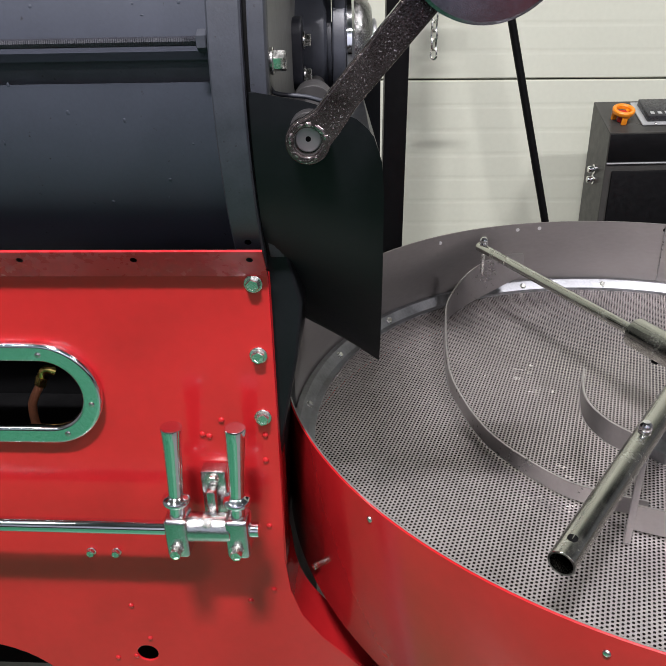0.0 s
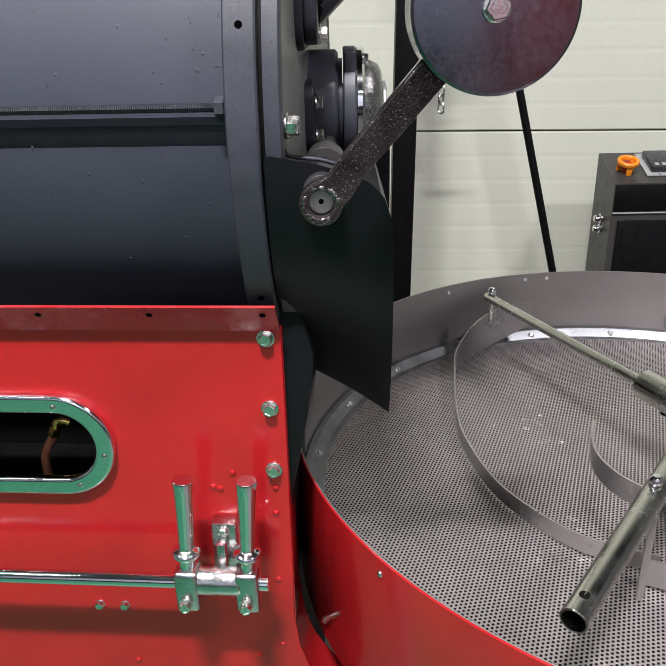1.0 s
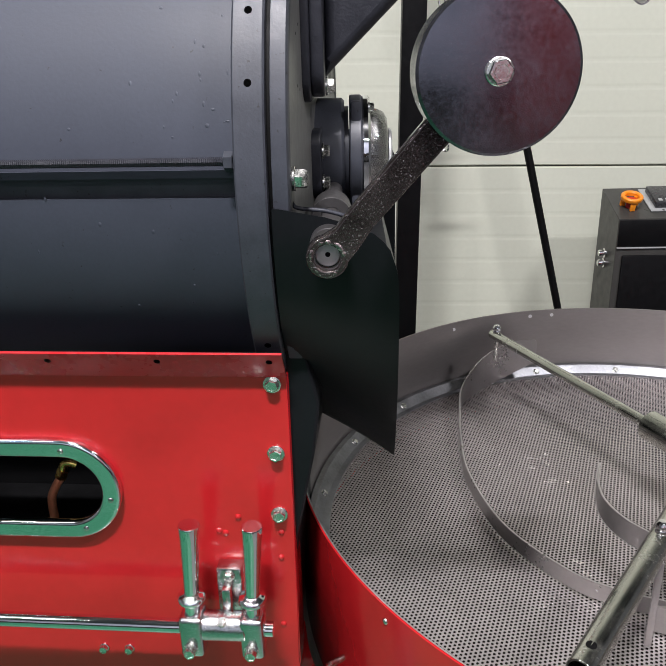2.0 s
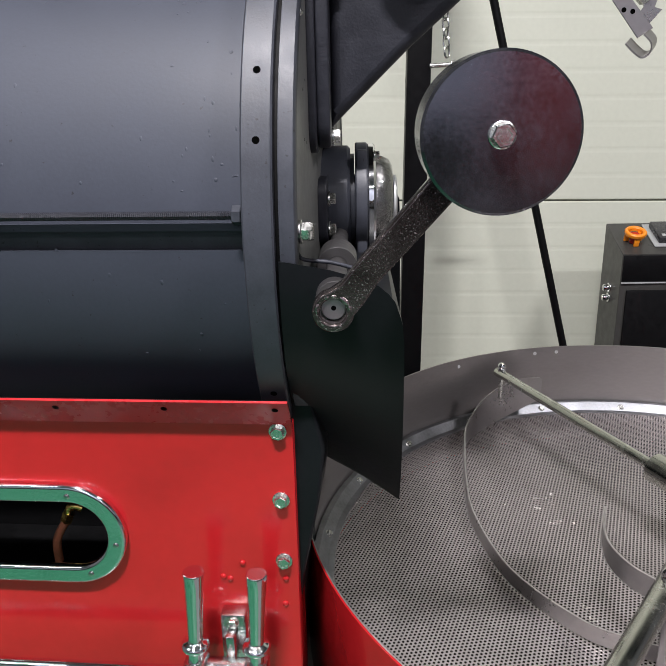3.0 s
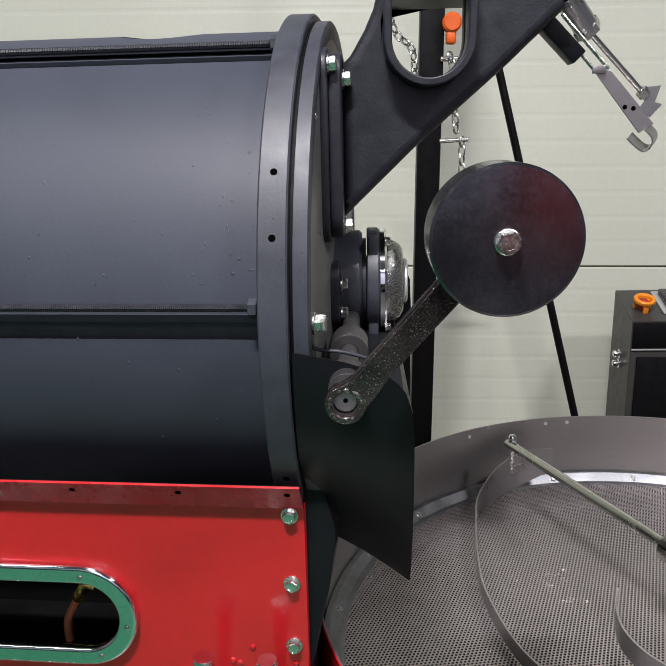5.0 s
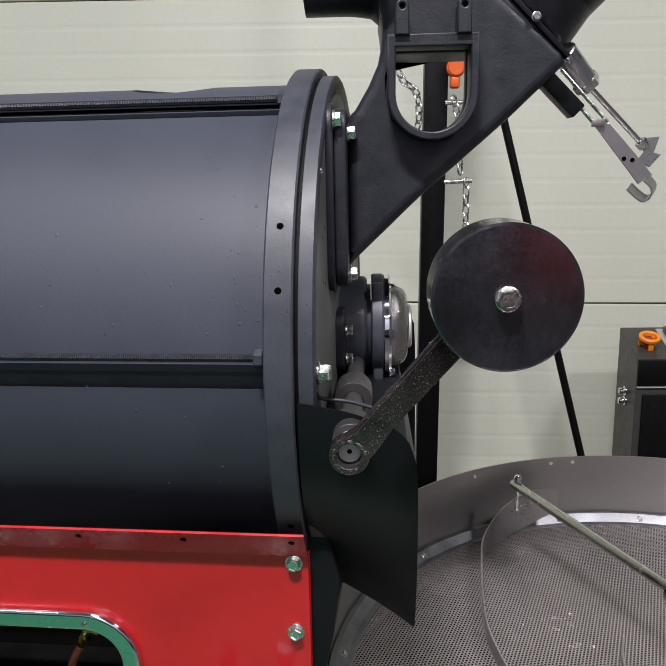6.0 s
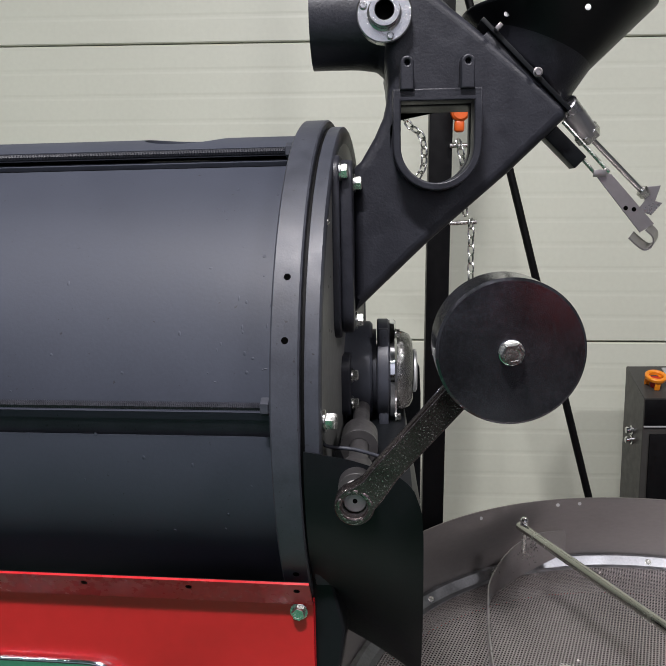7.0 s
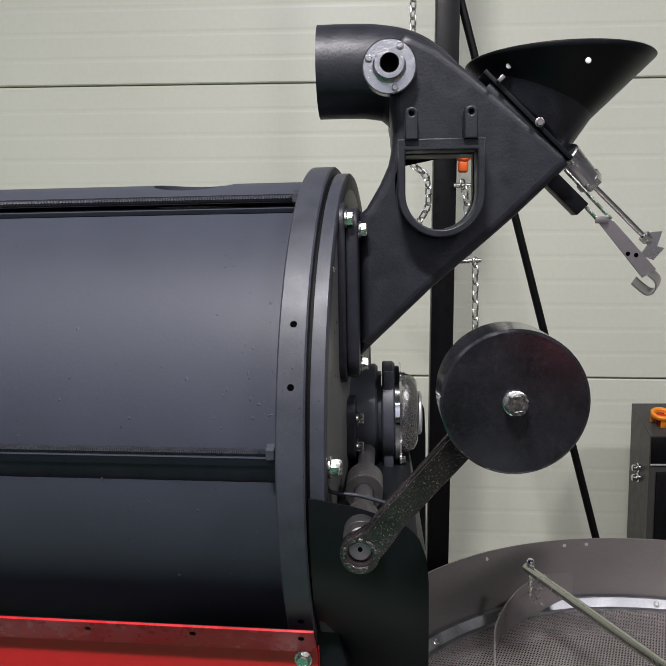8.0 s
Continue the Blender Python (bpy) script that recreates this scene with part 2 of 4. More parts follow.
def hexbolt(r, h, washer=1.25, flange=False, name="bolt"):
    """Hexagon head on a washer, along local z, sitting on z = 0."""
    bm = bmesh.new()
    wt = h * 0.25

    def ring(rad, z, n, off=0.0):
        return [bm.verts.new((rad * math.cos(off + 2 * math.pi * k / n), rad * math.sin(off + 2 * math.pi * k / n), z)) for k in range(n)]

    def bridge(a, b):
        for k in range(len(a)):
            j = (k + 1) % len(a)
            bm.faces.new((a[k], a[j], b[j], b[k]))
    w = [ring(r * washer, 0, 24), ring(r * washer, wt * 0.8, 24), ring(r * washer * 0.93, wt, 24)]
    bridge(w[0], w[1]), bridge(w[1], w[2])
    bm.faces.new(w[2])
    a = [ring(r, wt, 6), ring(r, h * 0.88, 6), ring(r * 0.9, h, 6)]
    bridge(a[0], a[1]), bridge(a[1], a[2])
    c = ring(r * 0.62, h, 6)
    bridge(a[2], c)
    d = ring(r * 0.58, h - 0.0004, 6)
    bridge(c, d)
    bm.faces.new(d)
    return to_mesh(bm, name, 30)


def dome(r, h, name="rivet_or_lit_hole"):
    return lathe([(r, 0), (r * 0.95, h * 0.4), (r * 0.7, h * 0.8), (r * 0.35, h * 0.97), (0, h)], 16, name)


def place(x, y, z, facing, turn=0):
    """A pose whose local z points to facing, one of -y, +x, +z, +y."""
    base = {"-y": TO_CAM, "+x": ALONG_X, "+z": Matrix(), "+y": pose(0, 0, 0, -90, 0, 0), "-x": pose(0, 0, 0, 0, -90, 0)}[facing]
    return Matrix.Translation((x, y, z)) @ base @ pose(0, 0, 0, 0, 0, turn)


# ---------------------------------------------------------------- hall
WALL_Y = 2.9
X0, X1, Y0, CEIL_Z = -5.0, 6.0, -4.5, 4.6
solo("floor", box(X0, X1, Y0, WALL_Y + 0.1, -0.1, 0, name="floor"), CONCRETE, "grey concrete hall floor", "floor", "structure")
solo("floor_lane", box(X0 + 0.3, 0.30, Y0 + 0.3, 0.76, 0.0005, 0.005, name="floor_lane"), FLOOR, "green epoxy painted lane on the hall floor", "floor", "structure")
solo("ceiling", box(X0, X1, Y0, WALL_Y + 0.1, CEIL_Z, CEIL_Z + 0.1, name="ceiling"), CEIL, "grey hall ceiling", "ceiling", "structure")
# unseen wall, pale above an added dark facing, shapes the counterweight's reflection
solo("wall_south", box(X0, X1, Y0 - 0.1, Y0, 0, CEIL_Z, name="wall"), SOUTH, "unseen plain hall wall, pale blue-grey for the weight's reflection", "wall", "structure")
solo("dark_reflection_base", box(X0, X1, Y0, Y0 + 0.03, 0, 1.3, name="dark_reflection_base"), REFLECT_DARK, "unseen dark lower facing, added to darken the weight's reflection", "wall", "structure")
solo("wall_west", box(X0 - 0.1, X0, Y0, WALL_Y, 0, CEIL_Z, name="wall"), OTHER_WALL, "plain light grey hall wall", "wall", "structure")
solo("wall_east", box(X1, X1 + 0.1, Y0, WALL_Y, 0, CEIL_Z, name="wall"), OTHER_WALL, "plain light grey hall wall", "wall", "structure")
wall = solo("wall_north", box(X0, X1, WALL_Y + 0.03, WALL_Y + 0.1, 0, CEIL_Z, name="wall"), JOINT, "cream sandwich panel hall wall with fine horizontal grooves", "wall", "structure")


def wall_panel(z0, z1, grooves=12):
    """One long sandwich panel, ribbed by shallow grooves."""
    bm = bmesh.new()
    prof = [(0.03, z0)]
    step = (z1 - z0) / grooves
    prof += [(0.004, z0), (0, z0 + 0.004)]
    for k in range(1, grooves):
        z = z0 + k * step
        prof += [(0, z - 0.012), (0.0005, z - 0.004), (0.0005, z + 0.004), (0, z + 0.012)]
    prof += [(0, z1 - 0.004), (0.004, z1), (0.03, z1)]
    a = [bm.verts.new((X0, WALL_Y + d, z)) for d, z in prof]
    b = [bm.verts.new((X1, WALL_Y + d, z)) for d, z in prof]
    for k in range(len(prof) - 1):
        bm.faces.new((a[k], a[k + 1], b[k + 1], b[k]))
    return to_mesh(bm, "wall_panel", 0)


for z0, z1 in ((0.0, 1.110), (1.116, 2.257), (2.263, 3.404), (3.410, 4.6)):
    part("wall_panel", wall_panel(z0, z1), WALL, wall, "", pose(0, 0, 0, 0, 0.85, 0))

# ---------------------------------------------------------------- roaster: drum
AY, AZ = 1.120, 1.403
roaster = thing("coffee_roaster", "black and red coffee roaster with bare drum and chromed fittings", "roaster", (-0.5, 1.1, 0))


def about(me, x):
    """Puts a turned piece on the drum's axis."""
    me.transform(Matrix.Translation((x, AY, AZ)) @ ALONG_X)
    return me


DRUM_L = -1.3
RS = 0.342
TWIST = SKEW


def shell(x0, x1, r, t, a0, a1, n=48, m=1, name="shell"):
    """A curved sheet round the drum; angles from the top towards the camera."""
    bm = bmesh.new()
    grid = {}
    for i in range(n + 1):
        a = radians(a0 + (a1 - a0) * i / n)
        for j in range(m + 1):
            x = x0 + (x1 - x0) * j / m
            for k, rr in enumerate((r, r - t)):
                grid[i, j, k] = bm.verts.new((x, AY - rr * math.sin(a), AZ + rr * math.cos(a)))
    for i in range(n):
        for j in range(m):
            for k in (0, 1):
                bm.faces.new((grid[i, j, k], grid[i + 1, j, k], grid[i + 1, j + 1, k], grid[i, j + 1, k]))
        for j in (0, m):
            bm.faces.new((grid[i, j, 0], grid[i + 1, j, 0], grid[i + 1, j, 1], grid[i, j, 1]))
    for i in (0, n):
        for j in range(m):
            bm.faces.new((grid[i, j, 0], grid[i, j + 1, 0], grid[i, j + 1, 1], grid[i, j, 1]))
    return to_mesh(bm, name)


ROD_A, TOP_A = 84.5, 23.8
drum = part("drum_shell", shell(DRUM_L, -0.119, RS, 0.004, 26, 87.2, name="drum_shell"), SHELL, roaster, "satin black curved drum sheet with small pits")
part("lower_shell", shell(DRUM_L, -0.119, RS, 0.004, 91, 200, name="lower_shell"), SHELL, roaster)
part("seam_strip", shell(DRUM_L, -0.119, RS - 0.006, 0.004, 85, 93, n=8, name="seam_strip"), RINGM, roaster)
part("seam_lip", shell(DRUM_L, -0.119, RS + 0.008, 0.011, 86.0, 87.3, n=4, name="seam_lip"), SHELL, roaster)
part("seam_strip", shell(DRUM_L, -0.119, RS - 0.006, 0.004, 17, 28, n=8, name="seam_strip"), MATT, roaster)
part("seam_lip", shell(DRUM_L, -0.119, RS + 0.004, 0.006, 23.6, 24.8, n=4, name="seam_lip"), SHELL, roaster)
part("back_shell", shell(DRUM_L, -0.119, RS, 0.004, -160, -60, name="back_shell"), SHELL, roaster)
part("rear_plate", about(lathe([(0, 0), (0.362, 0), (0.3635, 0.0015), (0.3635, 0.0145), (0.362, 0.016), (0.0, 0.016)], 96, "rear_plate"), DRUM_L - 0.016), PLATE, roaster)
cover = part("top_cover", shell(DRUM_L, -0.119, 0.358, 0.012, -60, 21, n=64, m=24, name="top_cover"), SHELL, roaster, "black top cover with a round cut-out")
cutter = new("cutter", lathe([(0, -0.3), (0.062, -0.3), (0.062, 0.3), (0, 0.3)], 48, "cutter"))
cutter.matrix_world = SKEW @ pose(-0.300, AY - 0.036, AZ + 0.345)
mod = cover.modifiers.new("cut", "BOOLEAN")
mod.object, mod.operation, mod.solver = cutter, "DIFFERENCE", "EXACT"
dg = bpy.context.evaluated_depsgraph_get()
cut = bpy.data.meshes.new_from_object(cover.evaluated_get(dg))
cover.modifiers.clear()
cover.data = finish(cut, 35)
bpy.data.objects.remove(cutter)
for a in (ROD_A, TOP_A):
    rr = 0.358
    y, z = AY - rr * math.sin(radians(a)), AZ + rr * math.cos(radians(a))
    prof = [(0, 0)]
    L = 1.15
    n = 520
    for k in range(n):
        prof += [(0.0043, L * (k + 0.25) / n), (0.0049, L * (k + 0.75) / n)]
    prof += [(0, L)]
    me = lathe(prof, 8, "tie_rod", 0)
    me.transform(Matrix.Translation((-0.122 - L, y, z)) @ ALONG_X)
    r = part("tie_rod", me, CAST, roaster, "black threaded tie rod")
    part("nut", lathe([(0, 0), (0.0098, 0), (0.0108, 0.001), (0.0108, 0.009), (0.0098, 0.010), (0, 0.010)], 6, "nut", 20), RINGM, r, "", Matrix.Translation((-0.131, y, z)) @ ALONG_X)

ring = part("drum_ring", about(lathe([(0.33, 0), (0.377, 0), (0.379, 0.002), (0.379, 0.031), (0.377, 0.033), (0.33, 0.033)], 128, "drum_ring"), -0.118), RINGM, roaster, "wide black flat-bar ring with tapped holes")
gap = part("gasket", about(lathe([(0.30, 0), (0.368, 0), (0.368, 0.0042), (0.30, 0.0042)], 96, "gasket"), -0.0852), MATT, ring)
endp = part("end_plate", about(lathe([(0, 0), (0.362, 0), (0.3635, 0.0015), (0.3635, 0.0145), (0.362, 0.016), (0.0, 0.016)], 128, "end_plate"), -0.0812), PLATE, roaster, "dark steel drum end plate")
part("rim_band", about(lathe([(0.345, 0.0), (0.367, 0), (0.369, 0.001), (0.369, 0.0165), (0.366, 0.0185), (0.352, 0.0185), (0.345, 0.0168)], 128, "rim_band"), -0.0815), RINGM, endp)
# flat black disc, the dark of a hole given as colour
HOLE = lathe([(0, 0), (0.0040, 0.0), (0.0040, 0.0002), (0, 0.0002)], 14, "hole")
for z in (1.581, 1.514, 1.224):
    a = math.asin((z - AZ) / 0.379)
    part("hole", HOLE, PIT, ring, "", Matrix.Translation((-0.101, AY - 0.379 * math.cos(a), z)) @ pose(0, 0, 0, 90 - math.degrees(a), 0, 0))
B_BIG, B_MID, B_SML = hexbolt(0.0095, 0.011), hexbolt(0.0085, 0.010), hexbolt(0.006, 0.008)
part("bolt", hexbolt(0.0105, 0.016), ZINC, endp, "zinc-plated hexagon bolt", place(-0.0640, 0.782, 1.416, "+x", 12))
part("screw", dome(0.005, 0.005, "screw"), ZINC, endp, "", place(-0.0655, 0.856, 1.639, "+x"))
for y, z in ((0.872, 1.56), (0.874, 1.505), (0.895, 1.57), (0.895, 1.50)):
    part("hole", HOLE, PIT, endp, "", place(-0.0652, y, z, "+x") @ Matrix.Scale(0.45, 4))
part("frame_column", side(plate([(0.82, 0.0), (1.42, 0.0), (1.42, 1.1), (0.82, 1.1)], [], 0.05, 0.003), -0.155, -0.105), BLACK, roaster)
part("corner_web", front(plate([(-0.10, 1.24), (-0.06, 1.20), (-0.046, 1.135), (-0.055, 1.06), (-0.082, 0.93), (-0.098, 0.60), (-0.12, 0.60)], [], 0.12, 0.004), 0.815, 0.935), BLACK, roaster)

PITS = dome(0.0015, 0.0005, "paint_blister")
rng = random.Random(4)
marks = [(-0.255, 1.265), (-0.36, 1.66), (-0.30, 1.47), (-0.22, 1.36), (-0.19, 1.27), (-0.185, 1.68)]
marks += [(-0.124 - 0.09 * rng.random() ** 1.6, rng.uniform(1.45, 1.69)) for k in range(26)]
marks += [(rng.uniform(-0.5, -0.15), rng.uniform(1.25, 1.68)) for k in range(12)]
for x, z in marks:
    a = math.asin((z - AZ) / RS)
    part("paint_blister", PITS, RINGM if rng.random() < 0.6 else SHELL, drum, "", Matrix.Translation((x, AY - RS * math.cos(a), z)) @ pose(0, 0, 0, 90 - math.degrees(a), 0, 0) @ Matrix.Diagonal((rng.uniform(0.6, 1.5), rng.uniform(0.6, 1.9), 1, 1)))
TWIST = Matrix()
# ---------------------------------------------------------------- roaster: discharge chute, lever and weight
CHUTE_LEFT = ((0.992, 0.0551), (1.0524, -0.0520), (1.1272, -0.0690), (1.1874, -0.0810), (1.25, -0.0840), (1.392, -0.0840))
CHUTE_RIGHT = ((0.992, 0.0551), (1.2900, 0.0486), (1.3210, 0.0461), (1.3470, 0.0375), (1.3620, 0.0254), (1.3720, 0.0039), (1.3822, -0.0289), (1.392, -0.0800))


def chute_mesh(rows=44, cols=6):
    """A sheet that curves back under the drum towards its slanted mouth, closed to a trough behind."""
    bm = bmesh.new()
    front_rows, back_rows = [], []
    for k in range(rows + 1):
        z = 0.9925 + (1.3915 - 0.9925) * k / rows
        x0, x1 = (float(np.interp(z, [p[0] for p in e], [p[1] for p in e])) for e in (CHUTE_LEFT, CHUTE_RIGHT))
        d = max(0.0, 1.36 - z)
        xs = [x0 + (x1 - x0) * c / cols for c in range(cols + 1)]
        ys = [0.742 + 0.12 * d + (1.447 - 7.17 * x) * d * d for x in xs]
        front_rows.append([bm.verts.new((x, y, z)) for x, y in zip(xs, ys)])
        back_rows.append([bm.verts.new((x - 0.004 * c / cols, y + 0.004 if z > 1.33 else 1.18, z)) for c, (x, y) in enumerate(zip(xs, ys))])
    for g in (front_rows, back_rows):
        for a, b in zip(g, g[1:]):
            for c in range(cols):
                bm.faces.new((a[c], a[c + 1], b[c + 1], b[c]))
    for f, b in ((front_rows[0], back_rows[0]), (front_rows[-1], back_rows[-1]), ([r[0] for r in front_rows], [r[0] for r in back_rows]), ([r[-1] for r in front_rows], [r[-1] for r in back_rows])):
        for c in range(len(f) - 1):
            bm.faces.new((f[c], f[c + 1], b[c + 1], b[c]))
    return to_mesh(bm, "discharge_chute", 40)


chute = part("discharge_chute", chute_mesh(), BLACK, roaster, "black sheet-metal discharge chute with a slanted mouth")
part("chute_back", front(plate([(-0.05, 1.40), (-0.01, 1.424), (0.03, 1.427), (0.055, 1.415), (0.068, 1.385), (0.070, 1.34), (0.0705, 1.08), (-0.05, 1.14)], [], 0.014, 0.002), 1.19, 1.204), BLACK, chute)
part("top_lip", sweep(spline([(-0.068, 0.789, 1.391), (-0.060, 0.789, 1.383), (-0.03, 0.790, 1.379), (0.0, 0.792, 1.370)]), 0.0024, 8, "top_lip"), RINGM, chute)
PX, PZ = -0.026, 1.356
shaft = part("hinge_shaft", rod((PX, 0.694, PZ), (PX, 0.724, PZ), 0.0125, 24, 0.001), SHAFT, roaster, "turned steel hinge shaft with a centre hole")
part("shaft_bar", rod((PX, 0.7245, PZ), (PX, 1.19, PZ), 0.0122, 24, 0.001), RUBBER, shaft)
part("centre_hole", lathe([(0, 0), (0.0026, 0), (0.0026, 0.0004), (0, 0.0004)], 14), MATT, shaft, "", place(PX, 0.694, PZ, "-y"))
for y0, y1, r in ((0.722, 0.785, 0.0195), (0.862, 0.915, 0.0240)):
    part("bushing", hollow((PX, y0, PZ), (PX, y1, PZ), r, 0.0128, 36, "bushing"), RUBBER, shaft)
DX, DZ = 0.1212, 1.5228
lever = part("lever_arm", front(plate(
    [(PX + 0.0208 * math.cos(radians(a)), PZ + 0.0208 * math.sin(radians(a))) for a in range(100, 351, 10)]
    + [(PX + 0.030, PZ + 0.008), (PX + 0.044, PZ + 0.029), (DX + 0.003, DZ - 0.020), (DX + 0.012, DZ + 0.004), (DX - 0.008, DZ + 0.014), (PX + 0.022, PZ + 0.046), (PX + 0.008, PZ + 0.028)],
    [circle(PX, PZ, 0.0128, 28)], 0.018, 0.0022), 0.679, 0.697), LEVER, roaster, "pitted burnt-black steel lever arm")


def bead(x, z, y, r, t):
    pts = []
    for k in range(40):
        a = 2 * math.pi * k / 40
        w = 0.0012 * noise.noise((math.cos(a) * 3, math.sin(a) * 3, 1.7))
        pts.append((x + (r + w) * math.cos(a), y + 0.8 * w, z + (r + w) * math.sin(a)))
    return sweep(pts, [t * (0.8 + 0.5 * noise.noise((k * 0.9, 0.3, 2.0))) for k in range(40)], 8, "weld_bead", closed=True)


part("weld_bead", bead(PX, PZ, 0.6820, 0.0166, 0.0040), WELD, lever, "lumpy heat-tinted weld bead")
weight = part("counterweight", rod((DX, 0.706, DZ), (DX, 0.643, DZ), 0.0690, 96, 0.0026), WEIGHT, lever, "glossy black round counterweight, scuffed")
part("bolt", hexbolt(0.0106, 0.012, 1.12), ZINC, lever, "stainless hexagon bolt", place(DX, 0.643, DZ, "-y", 10))

# ---------------------------------------------------------------- roaster: sight glass and bearing
SY, SZ = 1.112, 1.399
sight = part("sight_housing", lathe([(0, -0.01), (0.076, -0.01), (0.078, 0.0), (0.078, 0.036), (0.074, 0.040), (0.066, 0.040), (0.066, 0.046), (0.0, 0.046)], 64), RINGM, roaster, "black round bearing housing", place(-0.05, SY, SZ, "+x"))
part("clamp_ring", lathe([(0.05, 0), (0.080, 0), (0.082, 0.002), (0.082, 0.016), (0.080, 0.018), (0.05, 0.018)], 64), RINGM, sight, "", place(-0.003, SY, SZ, "+x"))
part("chrome_ring", lathe([(0.04, 0), (0.079, 0), (0.081, 0.0015), (0.081, 0.008), (0.077, 0.0112), (0.066, 0.0115), (0.04, 0.009)], 64), CHROME, sight, "polished chrome ring", place(0.0152, SY, SZ, "+x"))
cover = part("glass_cover", lathe([(0.064, 0), (0.062, 0.012), (0.057, 0.022), (0.048, 0.027), (0, 0.029), (0, 0.025), (0.046, 0.024), (0.054, 0.019), (0.059, 0.010), (0.060, 0)], 48), GLASS, sight, "clear domed glass cover", place(0.0245, SY, SZ, "+x"))
cover.visible_shadow = False
part("inner_cap", lathe([(0.0595, 0), (0.0585, 0.008), (0.052, 0.017), (0.044, 0.021), (0, 0.0235)], 32), CAST_CHROME, sight, "", place(0.0245, SY, SZ, "+x"))
part("end_cap", lathe([(0, 0), (0.034, 0), (0.034, 0.003), (0.03, 0.005), (0, 0.005)], 40), GREYPL, sight, "", place(0.0538, SY, SZ, "+x"))
for z0, z1 in ((1.442, 1.476), (1.322, 1.352)):
    part("clamp_tab", box(-0.001, 0.0142, 1.0475, 1.062, z0, z1, 0.003), RINGM, sight)
lug = part("mounting_lug", side(plate(rounded(1.0, 1.225, 1.352, 1.442, 0.02), [], 0.022, 0.003), -0.064, -0.040), CAST, roaster)
part("lug_front", side(plate(rounded(0.992, 1.232, 1.347, 1.447, 0.022), [], 0.010, 0.002), -0.0655, -0.055), CAST, lug)
for z in (1.415, 1.373):
    part("bolt", B_MID, ZINC, lug, "", place(-0.040, 1.012, z, "+x", 20))
part("bolt", B_SML, ZINC, sight, "", place(0.024, 1.062, 1.338, "+x", 8))
part("bolt", B_SML, ZINC, sight, "", place(0.024, 1.07, 1.466, "+x", 8))

# ---------------------------------------------------------------- roaster: feed casting, elbow, window, funnel
back_flange = part("casting_flange", side(plate(rounded(0.918, 1.30, 1.482, 1.722, 0.03), [], 0.016, 0.003), -0.0645, -0.0485), CAST, roaster)
part("front_flange", side(plate(rounded(0.924, 1.294, 1.488, 1.716, 0.03), [], 0.016, 0.003), -0.0483, -0.0323), CAST, back_flange)
for y, z, x in ((0.921, 1.700, -0.0485), (0.973, 1.686, -0.0323), (0.992, 1.499, -0.0323)):
    part("bolt", B_BIG, ZINC, back_flange, "", place(x, y, z, "+x", 25))
WX0, WX1, WZT, WR = 0.020, 0.1335, 1.802, 0.0567
wc = (WX0 + WX1) / 2


def dee(inset):
    r = WR - inset
    return [(wc - r, WZT - inset * 1.5), (wc - r, 1.731)] + circle(wc, 1.731, r, 24, 180, 360)[1:] + [(wc + r, WZT - inset * 1.5)]


body_line = [(-0.034, 1.508), (-0.020, 1.522), (0.064, 1.602), (0.178, 1.700), (0.228, 1.747), (0.250, 1.768), (0.246, 1.783), (0.123, 1.888), (0.075, 1.925), (0.045, 1.940), (0.030, 1.945), (0.016, 1.93), (0.012, 1.88), (0.010, 1.846), (0.0125, 1.832), (0.014, 1.814), (0.012, 1.79), (0.008, 1.772), (-0.004, 1.746), (-0.022, 1.716), (-0.034, 1.705)]
casting = part("feed_casting", front(plate(body_line, [dee(0.011)], 0.044, 0.014, 5), 0.986, 1.030), CAST, roaster, "rough black cast feed housing with an open window")
part("window_frame", front(plate(dee(0), [dee(0.010)], 0.042, 0.002), 0.950, 0.992), CAST, casting, "raised D-shaped window frame")
back_line = [(0.031, 1.799), (0.031, 1.722)] + circle(0.088, 1.722, 0.057, 24, 180, 360)[1:] + [(0.145, 1.799)]
# blacker than the rest of the casting, to paint the shadow inside the window
part("casting_back_shaded", front(plate(body_line, [back_line], 0.176, 0.014, 5), 1.0295, 1.206), BLACK, casting)
for x in (0.038, 0.114):
    part("hinge_lug", front(plate([(x - 0.009, 1.80), (x + 0.009, 1.80), (x + 0.0085, 1.83)] + circle(x, 1.833, 0.0085, 10, 0, 180) + [(x - 0.0085, 1.83)], [circle(x, 1.833, 0.0035, 10)], 0.03, 0.002), 0.944, 0.974), CAST, casting)
    part("hinge_web", box(x - 0.007, x + 0.007, 0.955, 0.985, 1.803, 1.842, 0.003), CAST, casting)
elbow_pts = spline([(-0.092, 1.092, 1.917), (-0.05, 1.092, 1.917), (-0.01, 1.092, 1.915), (0.03, 1.092, 1.905), (0.065, 1.092, 1.875), (0.09, 1.092, 1.835)], 6)
part("elbow_pipe", sweep(elbow_pts, 0.066, 40, "elbow_pipe"), CAST, casting, "wide black pipe elbow")
gland = part("chrome_gland", lathe([(0.0125, 0.02), (0.0125, 0.026), (0.019, 0.026), (0.0195, 0.025), (0.0195, 0.008), (0.022, 0.006), (0.034, 0.006), (0.0355, 0.0045), (0.0355, -0.012)], 48), CAST_CHROME, casting, "chromed round gland flange", place(0.010, 0.972, 1.897, "-y"))
part("bore", lathe([(0.0125, 0.0262), (0.0115, 0.0262), (0.0115, 0.002), (0, 0.002)], 24), MATT, gland, "", place(0.010, 0.972, 1.897, "-y"))
